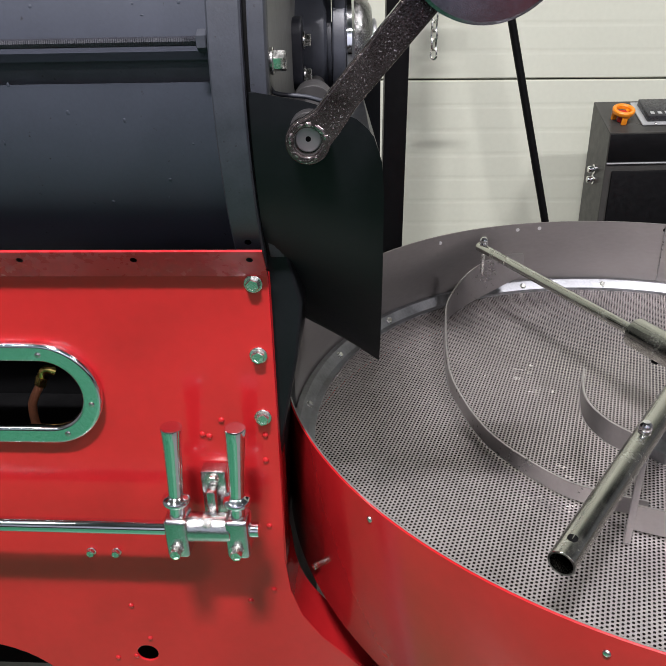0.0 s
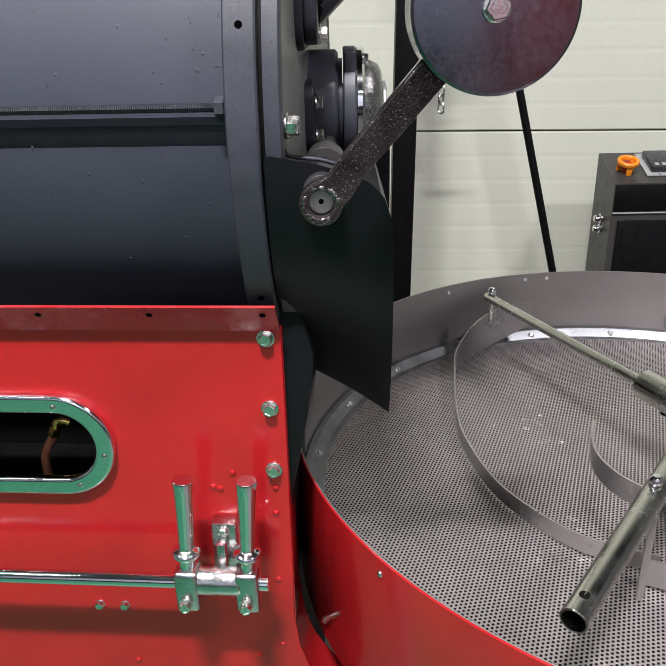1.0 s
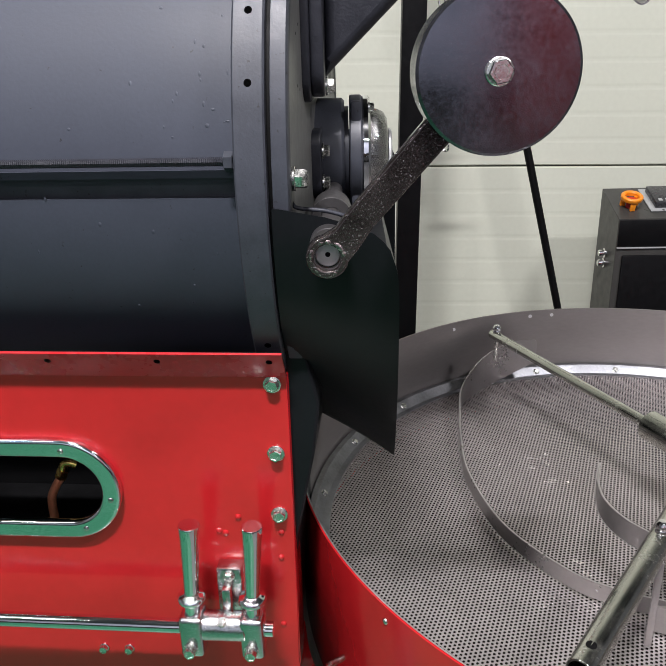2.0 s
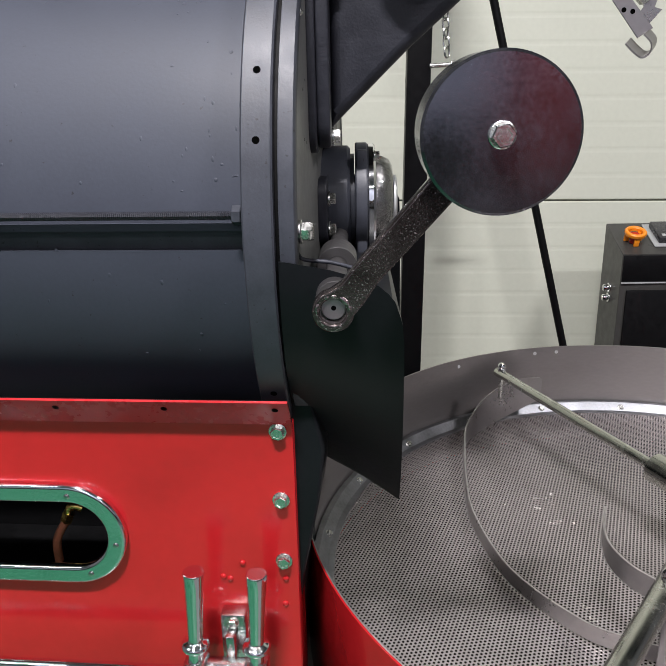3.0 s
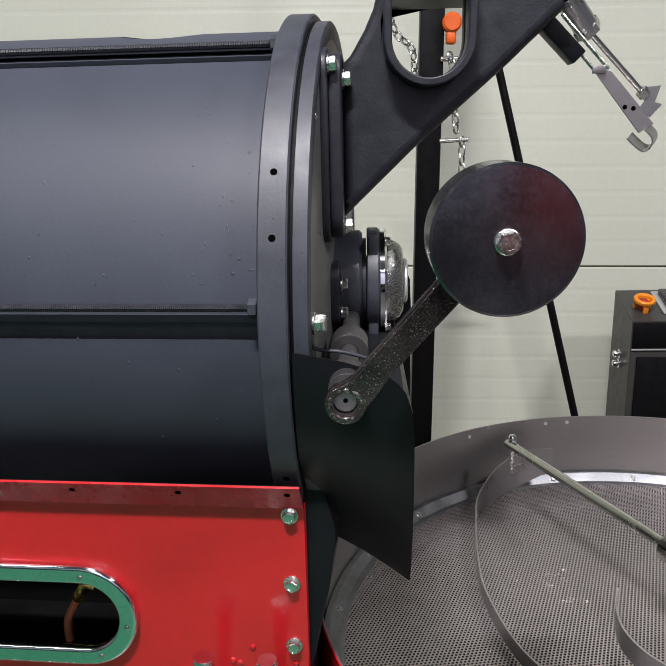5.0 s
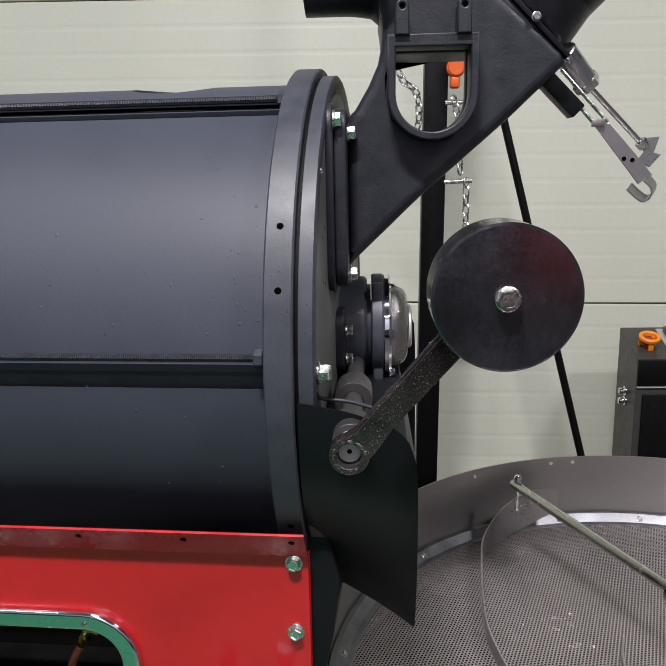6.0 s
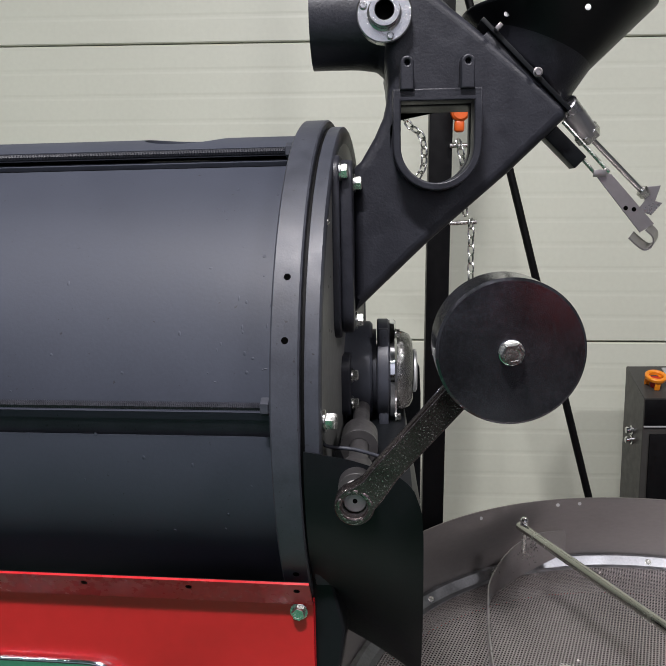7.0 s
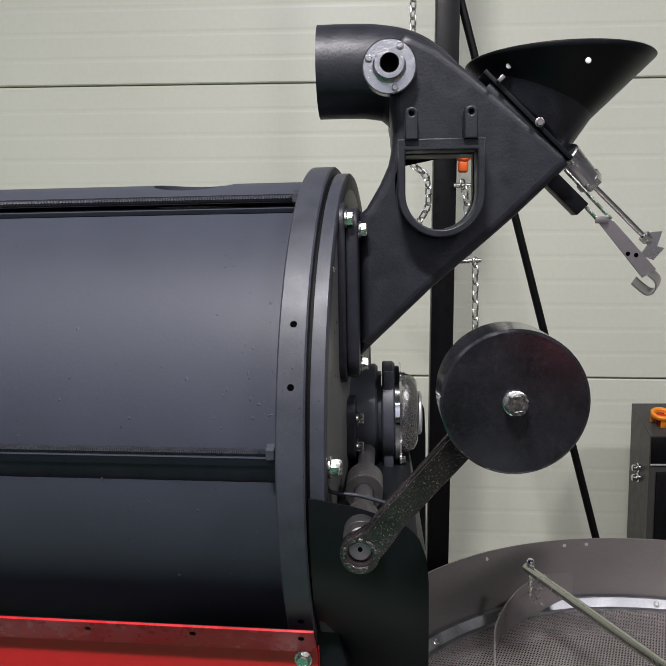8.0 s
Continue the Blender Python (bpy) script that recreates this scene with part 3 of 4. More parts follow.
for a in (60, 160, 285):
    part("bolt", hexbolt(0.004, 0.004), CAST_CHROME, gland, "", place(0.010 + 0.0285 * math.cos(radians(a)), 0.966, 1.897 + 0.0285 * math.sin(radians(a)), "-y"))

# funnel on a slanted slide plate
FX, FY, FZ, FR = 0.256, 1.10, 1.923, 0.132


def funnel_mesh():
    bm = bmesh.new()
    seg, rows = 64, 12
    u = Vector((0.707, 0, -0.707))
    c0, c1 = Vector((FX, FY, FZ)), Vector((0.205, FY, 1.838))
    rings = []
    for k in range(rows + 1):
        t = k / rows
        s = t / 0.5833 * 0.68 if t < 0.5833 else 0.68 + (t - 0.5833) / 0.4167 * 0.32
        row = []
        for i in range(seg):
            a = 2 * math.pi * i / seg
            top = c0 + Vector((FR * math.cos(a), FR * math.sin(a), 0))
            low = c1 + u * (0.078 * math.cos(a)) + Vector((0, 0.07 * math.sin(a), 0))
            row.append(bm.verts.new((top.x + (low.x - top.x) * s, top.y + (low.y - top.y) * s, top.z + (low.z - top.z) * t)))
        rings.append(row)
    for a, b in zip(rings, rings[1:]):
        for i in range(seg):
            j = (i + 1) % seg
            bm.faces.new((a[i], b[i], b[j], a[j])).material_index = 1 if rings.index(a) >= 7 else 0
    me = to_mesh(bm, "funnel", 24)
    me.materials.append(BLACK)
    me.materials.append(CAST)
    return me


funnel = part("funnel", funnel_mesh(), BLACK, roaster, "flared black sheet-metal hopper funnel")
sol = funnel.modifiers.new("thickness", "SOLIDIFY")
sol.thickness, sol.offset = 0.003, 0
# two funnel holes, light through them painted as white discs
for x, y, z in ((0.172, 1.016, 1.903), (0.264, 0.966, 1.896)):
    part("rivet_or_lit_hole", dome(0.0038, 0.0010), HOLE_LIGHT, funnel, "", place(x, y, z, "-y"))
SD = Vector((0.135, 0, -0.136)).normalized()
SN = Vector((SD.z * -1, 0, SD.x))


def slanted(u0, u1, y0, y1, n0, n1, bevel=0.0008):
    """A bar along the slide plate: u down the slope, n out of it."""
    me = box(u0, u1, y0, y1, n0, n1, bevel)
    o = Vector((0.139, 0, 1.889))
    me.transform(Matrix(((SD.x, 0, SN.x, o.x), (0, 1, 0, 0), (SD.z, 0, SN.z, o.z), (0, 0, 0, 1))))
    return me


slide = part("slide_plate", slanted(-0.004, 0.160, 0.985, 1.215, -0.0035, 0.0025), BLACK, roaster, "black slide gate plate")
part("guide_bar", slanted(0.012, 0.15, 0.99, 1.21, -0.016, -0.0038, 0.002), CAST, slide)
part("clip", slanted(0.016, 0.022, 0.975, 1.0, 0.0, 0.010), BLADE, slide, "small bent steel clip")
part("bolt", hexbolt(0.005, 0.005), BLADE, slide, "", Matrix.Translation((0.208, 0.984, 1.823)) @ TO_CAM)
part("stop_bar", slanted(0.150, 0.225, 1.02, 1.05, -0.040, -0.018, 0.002), BLACK, slide, "black square stop bar")
cyl = part("air_cylinder", rod((0.262, 1.06, 1.792), (0.303, 1.09, 1.752), 0.0165, 32, 0.002), ALU, slide, "small aluminium air cylinder")
part("collar_nut", rod((0.298, 1.087, 1.757), (0.307, 1.093, 1.7485), 0.019, 6, 0.001), ZINC, cyl)
part("piston_rod", rod((0.300, 1.09, 1.755), (0.400, 1.13, 1.668), 0.0042, 16), CHROME, cyl, "bright chrome piston rod")
part("rod_nut", rod((0.396, 1.128, 1.672), (0.405, 1.131, 1.664), 0.009, 6, 0.0008), ZINC, cyl)
part("end_bracket", front(plate([(0.398, 1.676), (0.424, 1.678), (0.417, 1.655), (0.428, 1.652), (0.412, 1.634), (0.392, 1.642), (0.402, 1.656)], [], 0.003, 0.0005), 1.126, 1.129), BLADE, slide, "bent steel end bracket")


def strap(path, width, thick, name):
    """A flat strap with its broad side to the front, along path."""
    bm = bmesh.new()
    P = spline(path, 6)
    rows = []
    for i, p in enumerate(P):
        t = (P[min(i + 1, len(P) - 1)] - P[max(i - 1, 0)]).normalized()
        n = t.cross(Vector((0, 1, 0))).normalized()
        w = Vector((0.5, 0.8, 0.3)).normalized()
        rows.append([bm.verts.new(p + w * (s * width / 2) + n * (q * thick / 2)) for s, q in ((-1, -1), (1, -1), (1, 1), (-1, 1))])
    for a, b in zip(rows, rows[1:]):
        for k in range(4):
            bm.faces.new((a[k], a[(k + 1) % 4], b[(k + 1) % 4], b[k]))
    bm.faces.new(rows[0])
    bm.faces.new(rows[-1])
    return to_mesh(bm, name)


pull = part("pull_strap", front(plate([(0.300, 1.698), (0.326, 1.694), (0.388, 1.624), (0.369, 1.612)], [], 0.003, 0.0006), 1.045, 1.048), BLADE, slide, "nickel-plated strap with a hooked end")
part("hook", strap([(0.380, 1.047, 1.620), (0.391, 1.048, 1.609), (0.391, 1.050, 1.597), (0.382, 1.050, 1.5915), (0.371, 1.048, 1.597), (0.357, 1.046, 1.609)], 0.026, 0.002, "hook"), BLADE, pull)
for x, z in ((0.3475, 1.6465), (0.3590, 1.6445)):
    part("hole", HOLE, PIT, pull, "", place(x, 1.0448, z, "-y") @ Matrix.Scale(0.8, 4))
part("fold", box(0.300, 0.318, 1.040, 1.0445, 1.690, 1.700, 0.001), BLADE, pull)
for a, b in (((0.245, 1.046, 1.760), (0.303, 1.046, 1.696)), ((0.257, 1.046, 1.766), (0.323, 1.046, 1.696))):
    part("side_rail", rod(a, b, 0.0026, 8), ZINC, slide, "thin plated slide rail")

TWIST = SKEW
# ---------------------------------------------------------------- roaster: red side panel
PY = 0.80
SKIRT = [(0.06, 0.0), (0.055, 0.45), (0.030, 0.515), (0.002, 0.548), (-0.035, 0.587), (-0.064, 0.632), (-0.079, 0.680), (-0.085, 0.74)]
panel_line = [(-1.25, 0.0)] + SKIRT + [(-0.084, 0.80), (-0.083, 0.957), (-0.083, 1.180), (-1.25, 1.180)]
panel = part("side_panel", front(plate(panel_line, [stadium(-0.62, -0.378, 1.018, 0.058), circle(-0.311, 0.541, 0.0165, 24), circle(-0.585, 0.40, 0.155, 48)], 0.004, 0.0012), PY, PY + 0.004), RED, roaster, "glossy red enamelled side panel with rivets")


def quad_sheet(a, b, c, d, t, name):
    bm = bmesh.new()
    f = [Vector(p) for p in (a, b, c, d)]
    n = (f[1] - f[0]).cross(f[2] - f[0]).normalized() * t
    v = [bm.verts.new(p) for p in f] + [bm.verts.new(p + n) for p in f]
    bm.faces.new(v[:4]), bm.faces.new(v[4:])
    for k in range(4):
        bm.faces.new((v[k], v[(k + 1) % 4], v[4 + (k + 1) % 4], v[4 + k]))
    return to_mesh(bm, name, 0)


part("top_flange", quad_sheet((-1.25, PY + 0.0005, 1.1795), (-0.083, PY + 0.0005, 1.1795), (-0.084, 0.776, 1.2185), (-1.25, 0.776, 1.2185), 0.003, "top_flange"), RED_DULL, panel)


# added black sheet, keeps the flange's red bounce off the lower drum
part("red_bounce_blocker", quad_sheet((-1.25, PY + 0.0010, 1.1800), (-0.083, PY + 0.0010, 1.1800), (-0.084, 0.7765, 1.2180), (-1.25, 0.7765, 1.2180), -0.001, "red_bounce_blocker"), MATT, panel)


def skirt_return(line, y0, y1, t=0.002):
    bm = bmesh.new()
    P = spline([(x, 0, z) for x, z in line], 6)
    rows = [[bm.verts.new((p.x - o, y, p.z - o * 0.6)) for y, o in ((y0, 0), (y1, 0), (y1, t), (y0, t))] for p in P]
    for a, b in zip(rows, rows[1:]):
        for k in range(4):
            bm.faces.new((a[k], a[(k + 1) % 4], b[(k + 1) % 4], b[k]))
    return to_mesh(bm, "skirt_return")


part("skirt_return", skirt_return(SKIRT[1:], PY + 0.003, PY + 0.075), RED, panel)
part("edge_return", box(-0.0865, -0.083, PY + 0.003, PY + 0.05, 0.73, 1.178, 0.001), RED, panel)
for x in (-0.366, -0.233, -0.100, -0.50, -0.633):
    part("hole", HOLE, PIT, panel, "", Matrix.Translation((x, 0.7808, 1.2048)) @ pose(0, 0, 0, 122, 0, 0))
for z in (1.168, 1.073, 0.983):
    part("bolt", hexbolt(0.0085, 0.010, 1.3), ZINC, panel, "zinc-plated hexagon bolt", place(-0.101, PY, z, "-y", 20 * z * 7))
part("spacer_clip", box(-0.1085, -0.0965, PY - 0.004, PY, 1.186, 1.1915, 0.001), RED, panel)
RIV = dome(0.0042, 0.003)
for x, z in ((-0.156, 0.977), (-0.102, 0.915), (-0.104, 0.803), (-0.104, 0.683), (-0.323, 0.643), (-0.174, 0.952), (-0.183, 0.955), (-0.303, 0.575), (-0.36, 0.53), (-0.33, 0.535), (-0.14, 0.66), (-0.1, 0.955)):
    part("rivet_or_lit_hole", RIV, RED, panel, "", place(x, PY, z, "-y"))
for x in (-0.3655, -0.3285):
    part("bolt", hexbolt(0.0062, 0.008, 1.1), ZINC, panel, "", place(x, PY, 0.750, "-y", 14))
frame_o, frame_i = stadium(-0.62, -0.378, 1.018, 0.0738, 28), stadium(-0.62, -0.378, 1.018, 0.0485, 28)
wframe = part("window_surround", front(plate(frame_o, [frame_i], 0.014, 0.005, 4), PY - 0.012, PY + 0.002), CHROME, panel, "polished chrome oval window surround")
for x, z in ((-0.374, 1.077), (-0.357, 0.961), (-0.318, 1.006)):
    part("screw", dome(0.0038, 0.002), CAST_CHROME, wframe, "", place(x, PY - 0.012, z, "-y"))
# near-black sheets stand in for the shaded inside behind the oval window
inner = part("burner_dark_back", box(-1.24, -0.17, 0.97, 0.99, 0.3, 1.19), MATT, roaster)
part("burner_dark_floor", box(-1.24, -0.17, 0.81, 0.968, 0.895, 0.912), MATT, roaster)
gas = part("copper_gas_tube", sweep(spline([(-0.4416, 0.869, 0.920), (-0.4420, 0.869, 0.938), (-0.4396, 0.869, 0.956), (-0.4320, 0.870, 0.972), (-0.4216, 0.870, 0.988)], 6), 0.0062, 14), COPPER, roaster, "bent copper gas tube")
part("brass_fitting", rod((-0.4225, 0.870, 0.986), (-0.4165, 0.8705, 1.000), 0.0090, 6, 0.001), BRASS, gas, "brass pipe fitting")
part("brass_elbow", sweep(spline([(-0.4175, 0.870, 0.998), (-0.4140, 0.871, 1.008), (-0.4060, 0.871, 1.011), (-0.3970, 0.872, 1.007)], 4), 0.0068, 12), BRASS, gas, "brass elbow")

# chromed shaft with two handles
HZ, HY = 0.852, 0.747
shaftrod = part("handle_shaft", rod((-1.2, HY, HZ - 0.003), (-0.1075, HY, HZ - 0.010), 0.0098, 24, 0.001), CHROME, roaster, "polished chrome control shaft")
part("sleeve", rod((-0.200, HY, 0.846), (-0.142, HY, 0.846), 0.0195, 32, 0.002), CAST_CHROME, shaftrod, "rough chromed sleeve")


def handle(cx, lean):
    hub = part("handle_hub", box(cx - 0.0155, cx + 0.0155, HY - 0.018, HY + 0.018, 0.806, 0.868, 0.006, segs=3), CAST_CHROME, shaftrod, "rough chromed clamp hub")
    stem = Vector((cx, HY - 0.002, 0.862))
    top = Vector((cx + lean, HY - 0.004, 1.004))
    d = (top - stem).length
    me = lathe([(0.0102, 0), (0.0102, 0.022), (0.0120, 0.0232), (0.0152, 0.0250), (0.0176, 0.0278), (0.0182, 0.0305), (0.0174, 0.0333), (0.0148, 0.0357), (0.0112, 0.0368), (0.0098, 0.0385), (0.0098, 0.042), (0.0105, 0.07), (0.0128, d - 0.018), (0.0135, d - 0.002), (0.0130, d - 0.0003), (0.0122, d), (0.0120, d + 0.0001), (0.0113, d + 0.0001), (0, d + 0.0001)], 36)
    me.transform(Matrix.Translation(stem) @ (top - stem).to_track_quat("Z", "Y").to_matrix().to_4x4())
    part("handle", me, CHROME, shaftrod, "polished chrome tapered handle")
    part("bolt", hexbolt(0.008, 0.012, 1.2), ZINC, hub, "", place(cx - 0.001, HY - 0.0175, 0.822, "-y", 11))


handle(-0.2135, 0.009)
handle(-0.1345, 0.008)
brk = part("shaft_bracket", box(-0.186, -0.152, 0.776, 0.799, 0.835, 0.912, 0.003), CAST_CHROME, shaftrod, "cast shaft bracket")
part("web", box(-0.176, -0.163, 0.755, 0.778, 0.850, 0.895, 0.004), CAST_CHROME, brk)
part("bolt", hexbolt(0.0068, 0.007, 1.15), ZINC, brk, "", place(-0.1685, 0.7765, 0.902, "-y"))
part("set_screw", hexbolt(0.006, 0.007, 1.1), ZINC, shaftrod, "", place(-0.172, HY - 0.012, 0.862, "-y") @ pose(0, 0, 0, -45, 0, 0))

TWIST = Matrix()
# ---------------------------------------------------------------- cooling tray
TX, TY, TR, TZ = 0.580, 1.096, 0.674, 0.917
tray = thing("cooling_tray", "round cooling tray with red outer wall and perforated steel floor", "cooling tray", (TX, TY, 0))


def at_tray(me, z=0):
    me.transform(Matrix.Translation((TX, TY, z)))
    return me


part("outer_wall", at_tray(lathe([(TR - 0.002, TZ), (TR, TZ - 0.001), (TR, 0.657), (TR - 0.002, 0.653), (TR - 0.010, 0.653)], 192)), RED, tray, "glossy red outer wall")
part("inner_wall", at_tray(lathe([(TR - 0.0018, TZ + 0.0005), (TR - 0.004, TZ), (TR - 0.0045, 0.70), (TR - 0.005, 0.66)], 192)), STAIN, tray, "dull stainless inner wall")
part("wall_seam", box(TX + 0.22, TX + 0.222, TY + 0.6288, TY + 0.632, 0.76, TZ - 0.002), BLADE, tray)
MZ = 0.750
part("floor_ring", at_tray(lathe([(0.668, MZ - 0.005), (0.668, MZ + 0.016), (0.666, MZ + 0.019), (0.655, MZ + 0.019), (0.652, MZ + 0.016), (0.640, MZ + 0.002), (0.628, MZ + 0.0015), (0.628, MZ - 0.003)], 160)), GALV, tray, "galvanised clamping ring")
for k in range(20):
    a = radians(k * 18 + 10)
    part("bolt", hexbolt(0.006, 0.006), ZINC, tray, "", Matrix.Translation((TX + 0.647 * math.cos(a), TY + 0.647 * math.sin(a), MZ + 0.009)) @ pose(0, 0, math.degrees(0)) @ Matrix.Rotation(a, 4, "Z") @ pose(0, 0, 0, 0, -45, 0))
for x, z in ((0.244, 0.900), (0.446, 0.903), (0.502, 0.903), (0.80, 0.903), (0.05, 0.895)):
    s = math.sqrt((TR - 0.0045) ** 2 - (x - TX) ** 2)
    # white discs paint the brightness seen through the holes below the rim
    part("hole", lathe([(0, 0), (0.0045, 0), (0.0045, 0.0006), (0, 0.0006)], 12), HOLE_LIGHT if x < 0.6 else MATT, tray, "", Matrix.Translation((x, TY + s, z)) @ TO_CAM)
for x, z in ((0.032, 0.895), (0.255, 0.893)):
    s = math.sqrt(TR ** 2 - (x - TX) ** 2)
    part("screw", dome(0.0044, 0.003), ZINC, tray, "", Matrix.Translation((x, TY - s, z)) @ Matrix.Rotation(math.atan2(-s, x - TX) + math.pi / 2, 4, "Z") @ TO_CAM)
xs = -0.04
s = math.sqrt(TR ** 2 - (xs - TX) ** 2)
stud = part("stud", rod((xs, TY - s, 0.70), (xs - 0.006, TY - s - 0.0055, 0.70), 0.005, 14), ZINC, tray, "small threaded stud")
# pan coloured near-black, for the shade seen through the floor holes
part("plenum", at_tray(lathe([(0, 0.664), (0.660, 0.664), (0.6670, 0.656), (0.50, 0.62), (0.34, 0.50), (0.32, 0.0), (0, 0.0)], 64)), PIT, tray, "pan and pedestal, blackened as shade under the perforated floor")


def perforated(radius, pitch, hole, z):
    """A sheet of hexagonal cells, each with a round hole whose wall is blackened as shade."""
    h = pitch * math.sqrt(3) / 2
    ny, nx = int(radius / h) + 1, int(radius / pitch) + 2
    cells = []
    for j in range(-ny, ny + 1):
        xs = (np.arange(-nx, nx + 1) + (0.5 if j % 2 else 0)) * pitch
        ok = xs ** 2 + (j * h) ** 2 < (radius - pitch) ** 2
        cells.append(np.stack([xs[ok], np.full(ok.sum(), j * h)], 1))
    c = np.concatenate(cells)
    turn = math.radians(9)
    c = c @ np.array([[math.cos(turn), math.sin(turn)], [-math.sin(turn), math.cos(turn)]])
    a = np.radians(np.arange(6) * 60 + 30) + turn
    out = np.stack([np.cos(a), np.sin(a)], 1) * (pitch / math.sqrt(3))
    inn = np.stack([np.cos(a), np.sin(a)], 1) * hole
    n = len(c)
    ov = c[:, None] + out[None]
    iv = c[:, None] + inn[None]
    co = np.zeros((n, 18, 3))
    co[:, :6, :2], co[:, 6:12, :2], co[:, 12:, :2] = ov, iv, iv
    co[:, :12, 2], co[:, 12:, 2] = z, z - 0.0015
    k = np.arange(6)
    q1 = np.stack([k, (k + 1) % 6, 6 + (k + 1) % 6, 6 + k], 1)
    q2 = np.stack([6 + k, 6 + (k + 1) % 6, 12 + (k + 1) % 6, 12 + k], 1)
    quads = np.concatenate([q1, q2])
    faces = (quads[None] + (np.arange(n) * 18)[:, None, None]).reshape(-1)
    me = bpy.data.meshes.new("perforated_floor")
    me.vertices.add(n * 18)
    me.vertices.foreach_set("co", co.reshape(-1))
    me.loops.add(len(faces))
    me.loops.foreach_set("vertex_index", faces)
    me.polygons.add(len(faces) // 4)
    me.polygons.foreach_set("loop_start", np.arange(0, len(faces), 4))
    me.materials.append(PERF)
    # hole walls get the shade colour instead of steel
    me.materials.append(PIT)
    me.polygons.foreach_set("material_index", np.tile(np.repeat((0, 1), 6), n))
    me.update(calc_edges=True)
    return me


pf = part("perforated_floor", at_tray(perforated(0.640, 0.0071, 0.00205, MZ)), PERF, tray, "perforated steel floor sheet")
tagged(pf, kind="stuff")

# stirrer
stir = thing("stirrer", "nickel-plated tube stirrer with curved steel paddles in the tray", "stirrer", (TX, TY, MZ))
stirrer = part("stirrer_hub", lathe([(0, MZ - 0.01), (0.055, MZ - 0.01), (0.055, MZ + 0.02), (0.035, MZ + 0.03), (0.03, 0.95), (0.024, 0.962), (0, 0.965)], 40), GALV, stir, "grey stirrer hub")
stirrer.matrix_world = Matrix.Translation((0.568, 1.035, 0))
SZ2 = 0.918
hubc = Vector((0.564, 1.03, SZ2))
tipA = Vector((0.320, 1.590, 0.921))
dirA = (tipA - hubc).normalized()
armA = part("stirrer_arm", rod(tipA, hubc, 0.0102, 20), TUBE, stir, "thin nickel-plated stirrer arm")
part("sleeve", hollow(hubc + dirA * 0.127, hubc, 0.0265, 0.0103, 32), TUBE, stir, "thick arm sleeve")
for k in (0.03, 0.075):
    p = hubc + dirA * k
    part("bolt", rod(p + Vector((0, 0, -0.034)), p + Vector((0, 0, -0.020)), 0.007, 6), MATT, stir)
tipB = Vector((0.247, 0.634, 0.885))
armB = part("stirrer_arm", hollow(tipB, hubc + Vector((0, 0, 0.004)), 0.0172, 0.0142, 36), TUBE, stir, "hollow nickel-plated stirrer tube")
dirB = (hubc - tipB).normalized()
nB = Vector((0, 0, 1)) - dirB * dirB.z
nB.normalize()
part("drilled_hole", lathe([(0, 0), (0.0062, 0), (0.0062, 0.0006), (0, 0.0006)], 18), MATT, armB, "", Matrix.Translation(tipB + dirB * 0.028 + nB * 0.0168) @ nB.to_track_quat("Z", "Y").to_matrix().to_4x4())
# black disc stands for the unlit inside of the tube
part("inner_dark", lathe([(0, 0), (0.0141, 0), (0.0141, 0.001), (0, 0.001)], 18), MATT, armB, "", Matrix.Translation(tipB + dirB * 0.03) @ dirB.to_track_quat("Z", "Y").to_matrix().to_4x4())


def blade(path, lows, tops, thick, name):
    """An upright strip that follows path; lows and tops give its edges at each path point."""
    P = spline([(x, y, t) for (x, y), t in zip(path, tops)], 10)
    Q = spline([(x, y, t) for (x, y), t in zip(path, lows)], 10)
    bm = bmesh.new()
    rows = []
    for i, p in enumerate(P):
        t = P[min(i + 1, len(P) - 1)] - P[max(i - 1, 0)]
        n = Vector((-t.y, t.x, 0)).normalized() * (thick / 2)
        rows.append([bm.verts.new((p.x + s * n.x, p.y + s * n.y, z)) for s, z in ((-1, Q[i].z), (1, Q[i].z), (1, p.z), (-1, p.z))])
    for a, b in zip(rows, rows[1:]):
        for k in range(4):
            bm.faces.new((a[k], a[(k + 1) % 4], b[(k + 1) % 4], b[k]))
    bm.faces.new(rows[0])
    bm.faces.new(rows[-1])
    return to_mesh(bm, name)


LOW = MZ + 0.006
part("paddle", blade([(0.447, 1.672), (0.436, 1.670), (0.37, 1.660), (0.305, 1.63), (0.25, 1.55), (0.232, 1.45), (0.218, 1.33), (0.216, 1.21), (0.25, 1.05), (0.327, 0.93), (0.39, 0.885), (0.45, 0.86)],
     [0.818, 0.810, 0.778, LOW, LOW] + [LOW] * 7, [0.862, 0.872, 0.866, 0.838, 0.806, 0.792, 0.787, 0.785, 0.785, 0.785, 0.785, 0.785], 0.003, "paddle"), BLADE, stir, "long curved steel paddle")
part("paddle", blade([(0.392, 1.035), (0.374, 0.985), (0.368, 0.935), (0.383, 0.885), (0.412, 0.846), (0.424, 0.836)], [0.900, 0.888, 0.878, 0.875, 0.876, 0.878], [0.912, 0.912, 0.911, 0.910, 0.910, 0.910], 0.003, "paddle"), BLADE, stir, "short curved steel paddle")
part("paddle", blade([(0.42, 0.835), (0.47, 0.815), (0.56, 0.79), (0.70, 0.78), (0.85, 0.82)], [LOW] * 5, [0.80] * 5, 0.003, "paddle"), BLADE, stir, "curved steel paddle")
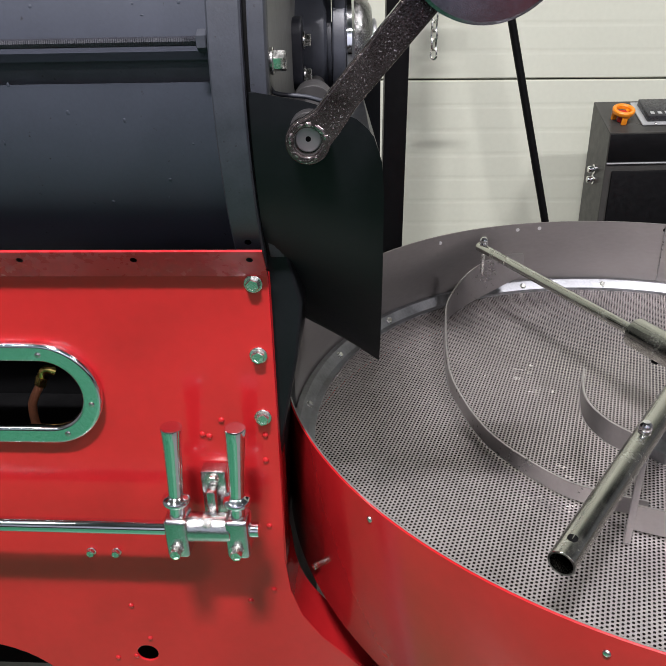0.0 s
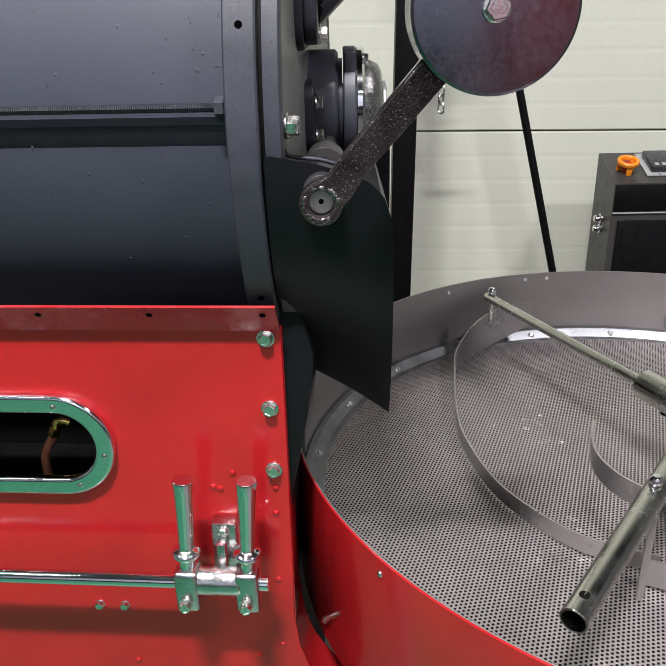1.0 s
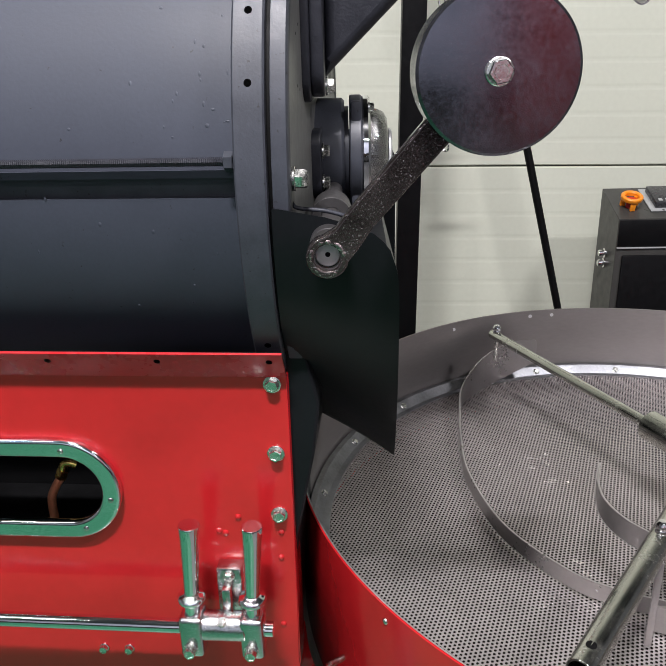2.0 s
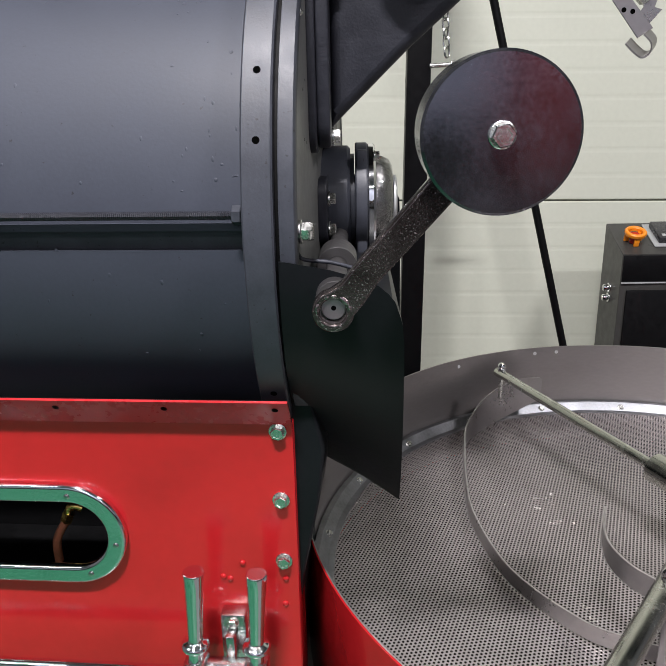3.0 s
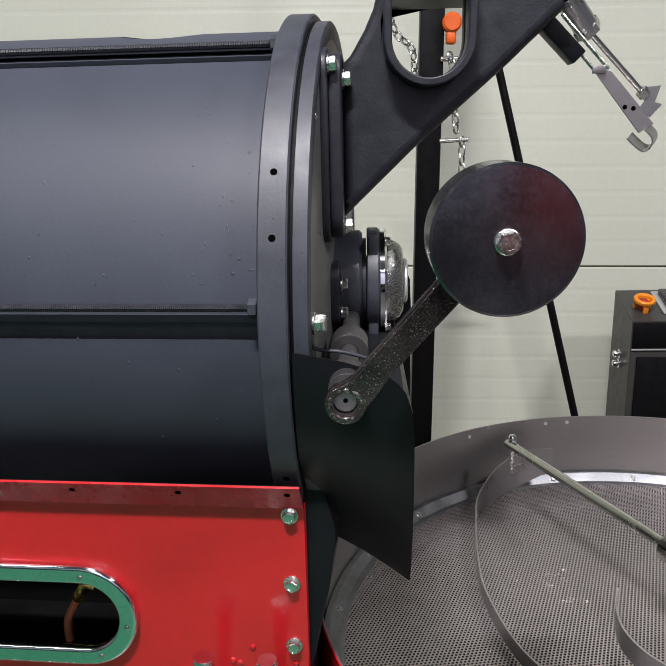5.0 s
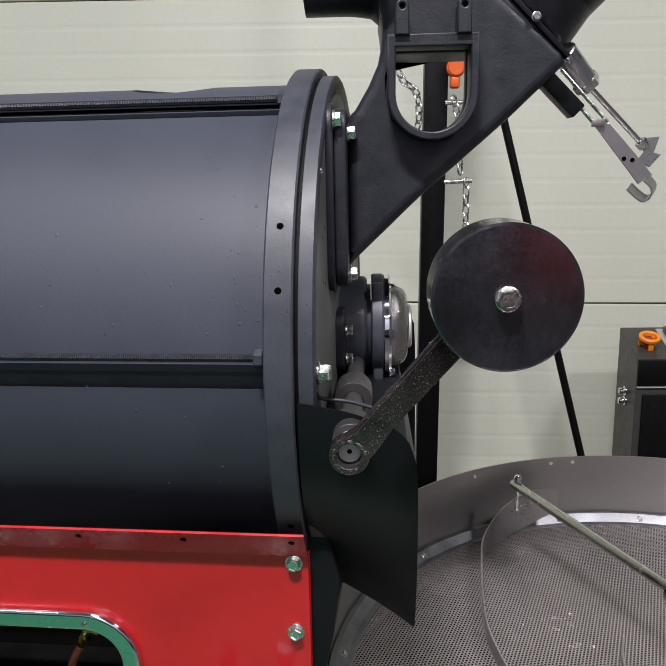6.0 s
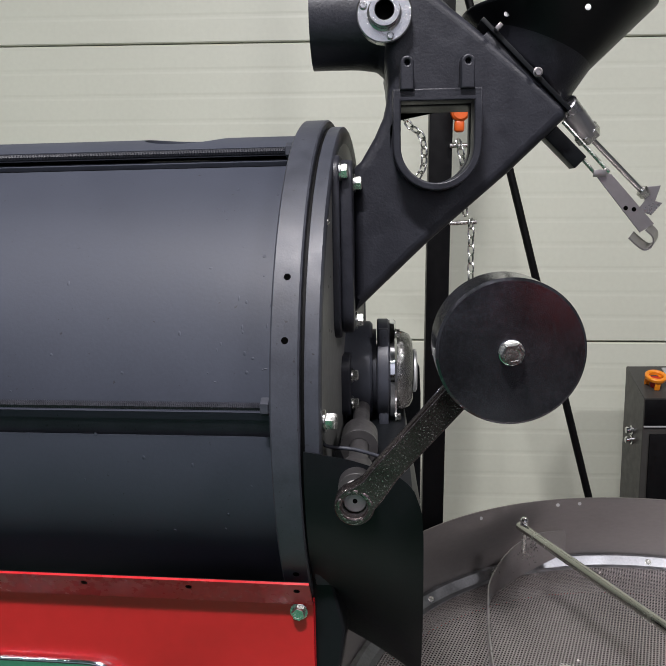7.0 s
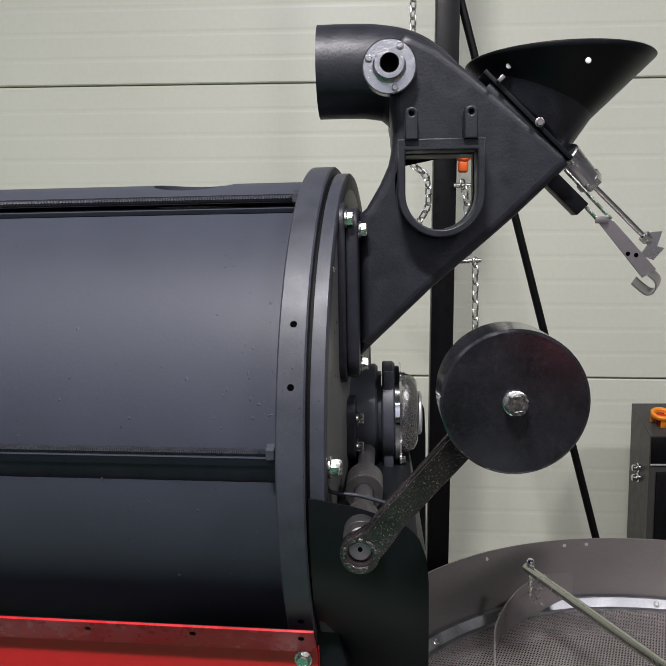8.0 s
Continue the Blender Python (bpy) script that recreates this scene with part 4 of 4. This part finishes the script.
for x, y, zt in ((0.328, 1.576, 0.94), (0.414, 0.842, 0.93)):
    e = part("eye_bolt", rod((x, y, zt - 0.08), (x, y, zt - 0.005), 0.005, 14), ZINC, stir)
    part("acorn_nut", lathe([(0.009, 0), (0.009, 0.006), (0.0085, 0.007), (0.0095, 0.010), (0.0085, 0.015), (0.005, 0.019), (0, 0.020)], 18), CHROME, e, "domed chrome nut", Matrix.Translation((x, y, zt - 0.012)))
part("paddle_hanger", box(0.395, 0.405, 0.80, 0.803, MZ + 0.01, 0.90, 0.001), BLADE, stir)

# ---------------------------------------------------------------- hoist frame, chains
hoist = thing("hoist_frame", "black steel hoist frame with a square post and slanted leg", "hoist frame", (0.17, 2.18, 0))
PXR = 0.210
post = part("post", box(PXR - 0.066, PXR, 2.15, 2.215, 0, 3.1, 0.003), CAB, hoist, "black square steel post", Matrix.Translation((PXR, 0, 1.6)) @ pose(0, 0, 0, 0, 0.9, 0) @ Matrix.Translation((-PXR, 0, -1.6)))
part("leg", rod((0.153, 2.20, 2.62), (0.848, 2.20, 0.0), 0.0115, 20), CAB, hoist, "thin black slanted leg")
part("beam", box(-0.7, PXR + 0.3, 2.10, 2.26, 3.1, 3.18, 0.004), CAB, hoist, "black top beam")
pin = part("pin", rod((PXR - 0.005, 2.145, 1.597), (PXR + 0.075, 2.145, 1.600), 0.007, 14), ZINC, hoist, "zinc hitch pin")
part("pin", rod((PXR - 0.005, 2.145, 1.815), (PXR + 0.05, 2.145, 1.815), 0.007, 14), ZINC, hoist, "zinc hitch pin")
block = part("chain_block", rod((PXR + 0.022, 2.112, 1.905), (PXR + 0.022, 2.148, 1.905), 0.026, 28, 0.006), HOOK_ORANGE, hoist, "round orange chain hook")
part("hook_tail", box(PXR + 0.006, PXR + 0.034, 2.118, 2.142, 1.850, 1.885, 0.008, segs=3), HOOK_ORANGE, block)


def link_mesh(l=0.03, w=0.019, r=0.0028):
    pts = [(px, 0, pz) for px, pz in circle(0, (l - w) / 2, w / 2, 8, 0, 180) + circle(0, -(l - w) / 2, w / 2, 8, 180, 360)]
    return sweep(pts, r, 7, "link", closed=True)


LINK = link_mesh()


def chain(name, label, path, step=0.0225):
    top = thing(name, label, "chain", path[0], "chains at the hoist post")
    P = spline(path, 40)
    dist, k = 0.0, 0
    for a, b in zip(P, P[1:]):
        dist += (b - a).length
        if dist >= step:
            dist = 0.0
            d = (b - a).normalized()
            part("link", LINK, ZINC, top, "", Matrix.Translation(b) @ d.to_track_quat("Z", "Y").to_matrix().to_4x4() @ pose(0, 0, 0, 0, 0, 45 + 90 * (k % 2)))
            k += 1


chain("chain", "zinc chain hanging loose beside the post", [(0.268, 2.14, 1.62), (0.269, 2.14, 1.45), (0.270, 2.14, 1.265)])
chain("chain", "zinc chain hanging beside the post", [(0.090, 2.13, 3.10), (0.090, 2.13, 2.6), (0.088, 2.13, 2.12)])
chain("chain", "zinc chain slung in a loop at the post", [(0.05, 2.13, 1.96), (0.085, 2.13, 1.88), (0.125, 2.13, 1.84), (0.13, 2.13, 1.76), (0.10, 2.13, 1.70), (0.14, 2.13, 1.68)])
chain("chain", "zinc chain hanging from the chain block", [(0.225, 2.13, 1.84), (0.24, 2.13, 1.77), (0.245, 2.13, 1.68), (0.25, 2.13, 1.62)])

# ---------------------------------------------------------------- control cabinet
cab = thing("control_cabinet", "black control cabinet with a sloping top beside the wall", "cabinet", (1.2, 2.55, 0))
CX0, CX1, CYF, CYB = 0.900, 1.55, 2.462, 2.66
sec = plate([(CYF, 0.02), (CYF, 0.987), (CYB, 1.054), (CYB, 0.02)], [], CX1 - CX0, 0.003)
cbody = part("body", side(sec, CX0, CX1), CABSIDE, cab, "charcoal textured sheet-steel body")
part("door", box(CX0 + 0.022, CX1 - 0.02, CYF - 0.010, CYF - 0.0005, 0.06, 0.862, 0.003), CAB, cab)
part("upper_panel", box(CX0 + 0.002, CX1 - 0.002, CYF - 0.006, CYF - 0.0005, 0.893, 0.984, 0.002), CAB, cab)
part("trim_line", box(CX0 + 0.002, CX1 - 0.002, CYF - 0.008, CYF - 0.0005, 0.886, 0.890, 0.0005), GREYPL, cab)
SLOPE = math.degrees(math.atan2(1.054 - 0.987, CYB - CYF))


def on_slope(x, y, up=0.0):
    return Matrix.Translation((x, y, 0.987 + (y - CYF) * (1.054 - 0.987) / (CYB - CYF) + up)) @ pose(0, 0, 0, SLOPE, 0, 0)


for z in (0.844, 0.808):
    part("lock_knob", lathe([(0, 0), (0.017, 0), (0.017, 0.004), (0.012, 0.006), (0.012, 0.02), (0.010, 0.023), (0, 0.024)], 24), CHROME, cab, "chrome cam lock", place(CX0, 2.560, z, "-x"))
es = part("emergency_stop", lathe([(0, 0), (0.014, 0), (0.014, 0.018), (0.020, 0.020), (0.020, 0.028), (0.016, 0.031), (0, 0.032)], 28), REDBTN, cab, "red emergency stop button", on_slope(0.957, 2.535, 0.001))
part("guard_ring", lathe([(0.023, 0.030), (0.034, 0.030), (0.0365, 0.034), (0.0365, 0.042), (0.034, 0.045), (0.026, 0.045), (0.023, 0.041), (0.023, 0.030)], 36), ORANGE, es, "orange guard ring", on_slope(0.957, 2.535, 0.001))
for dx, dy in ((0.0, -0.027), (-0.022, 0.012), (0.022, 0.012)):
    part("guard_leg", box(-0.009, 0.009, -0.004, 0.004, 0, 0.034, 0.002), ORANGE, es, "", on_slope(0.957, 2.535, 0.0005) @ pose(dx, dy, 0, 0, 0, 0))
meter = part("meter_bezel", box(-0.10, 0.10, -0.075, 0.075, 0, 0.006, 0.003), GREYPL, cab, "grey meter bezel", on_slope(1.118, 2.572, 0.0005))
part("meter", box(-0.082, 0.082, -0.06, 0.055, 0.006, 0.028, 0.003), DARKPL, meter, "dark digital meter", on_slope(1.118, 2.572, 0.0005))
for k in range(6):
    part("marking", box(-0.07 + k * 0.024, -0.057 + k * 0.024, -0.048, -0.032, 0.028, 0.0288), GREYPL, meter, "", on_slope(1.118, 2.572, 0.0005))
part("screw", dome(0.005, 0.003), ZINC, meter, "", on_slope(1.062, 2.503, 0.006))

# ---------------------------------------------------------------- red machine across the aisle, seen mirrored in the weight
other = thing("red_machine", "tall red enamelled machine cabinet across the aisle", "machine", (0.75, -2.0, 0))
part("body", box(0.66, 0.92, -2.4, -1.6, 1.14, 1.90, 0.03, segs=3), RED, other)
part("base", box(0.67, 0.91, -2.36, -1.64, 0.0, 1.139, 0.01), CAB, other, "black lower base")
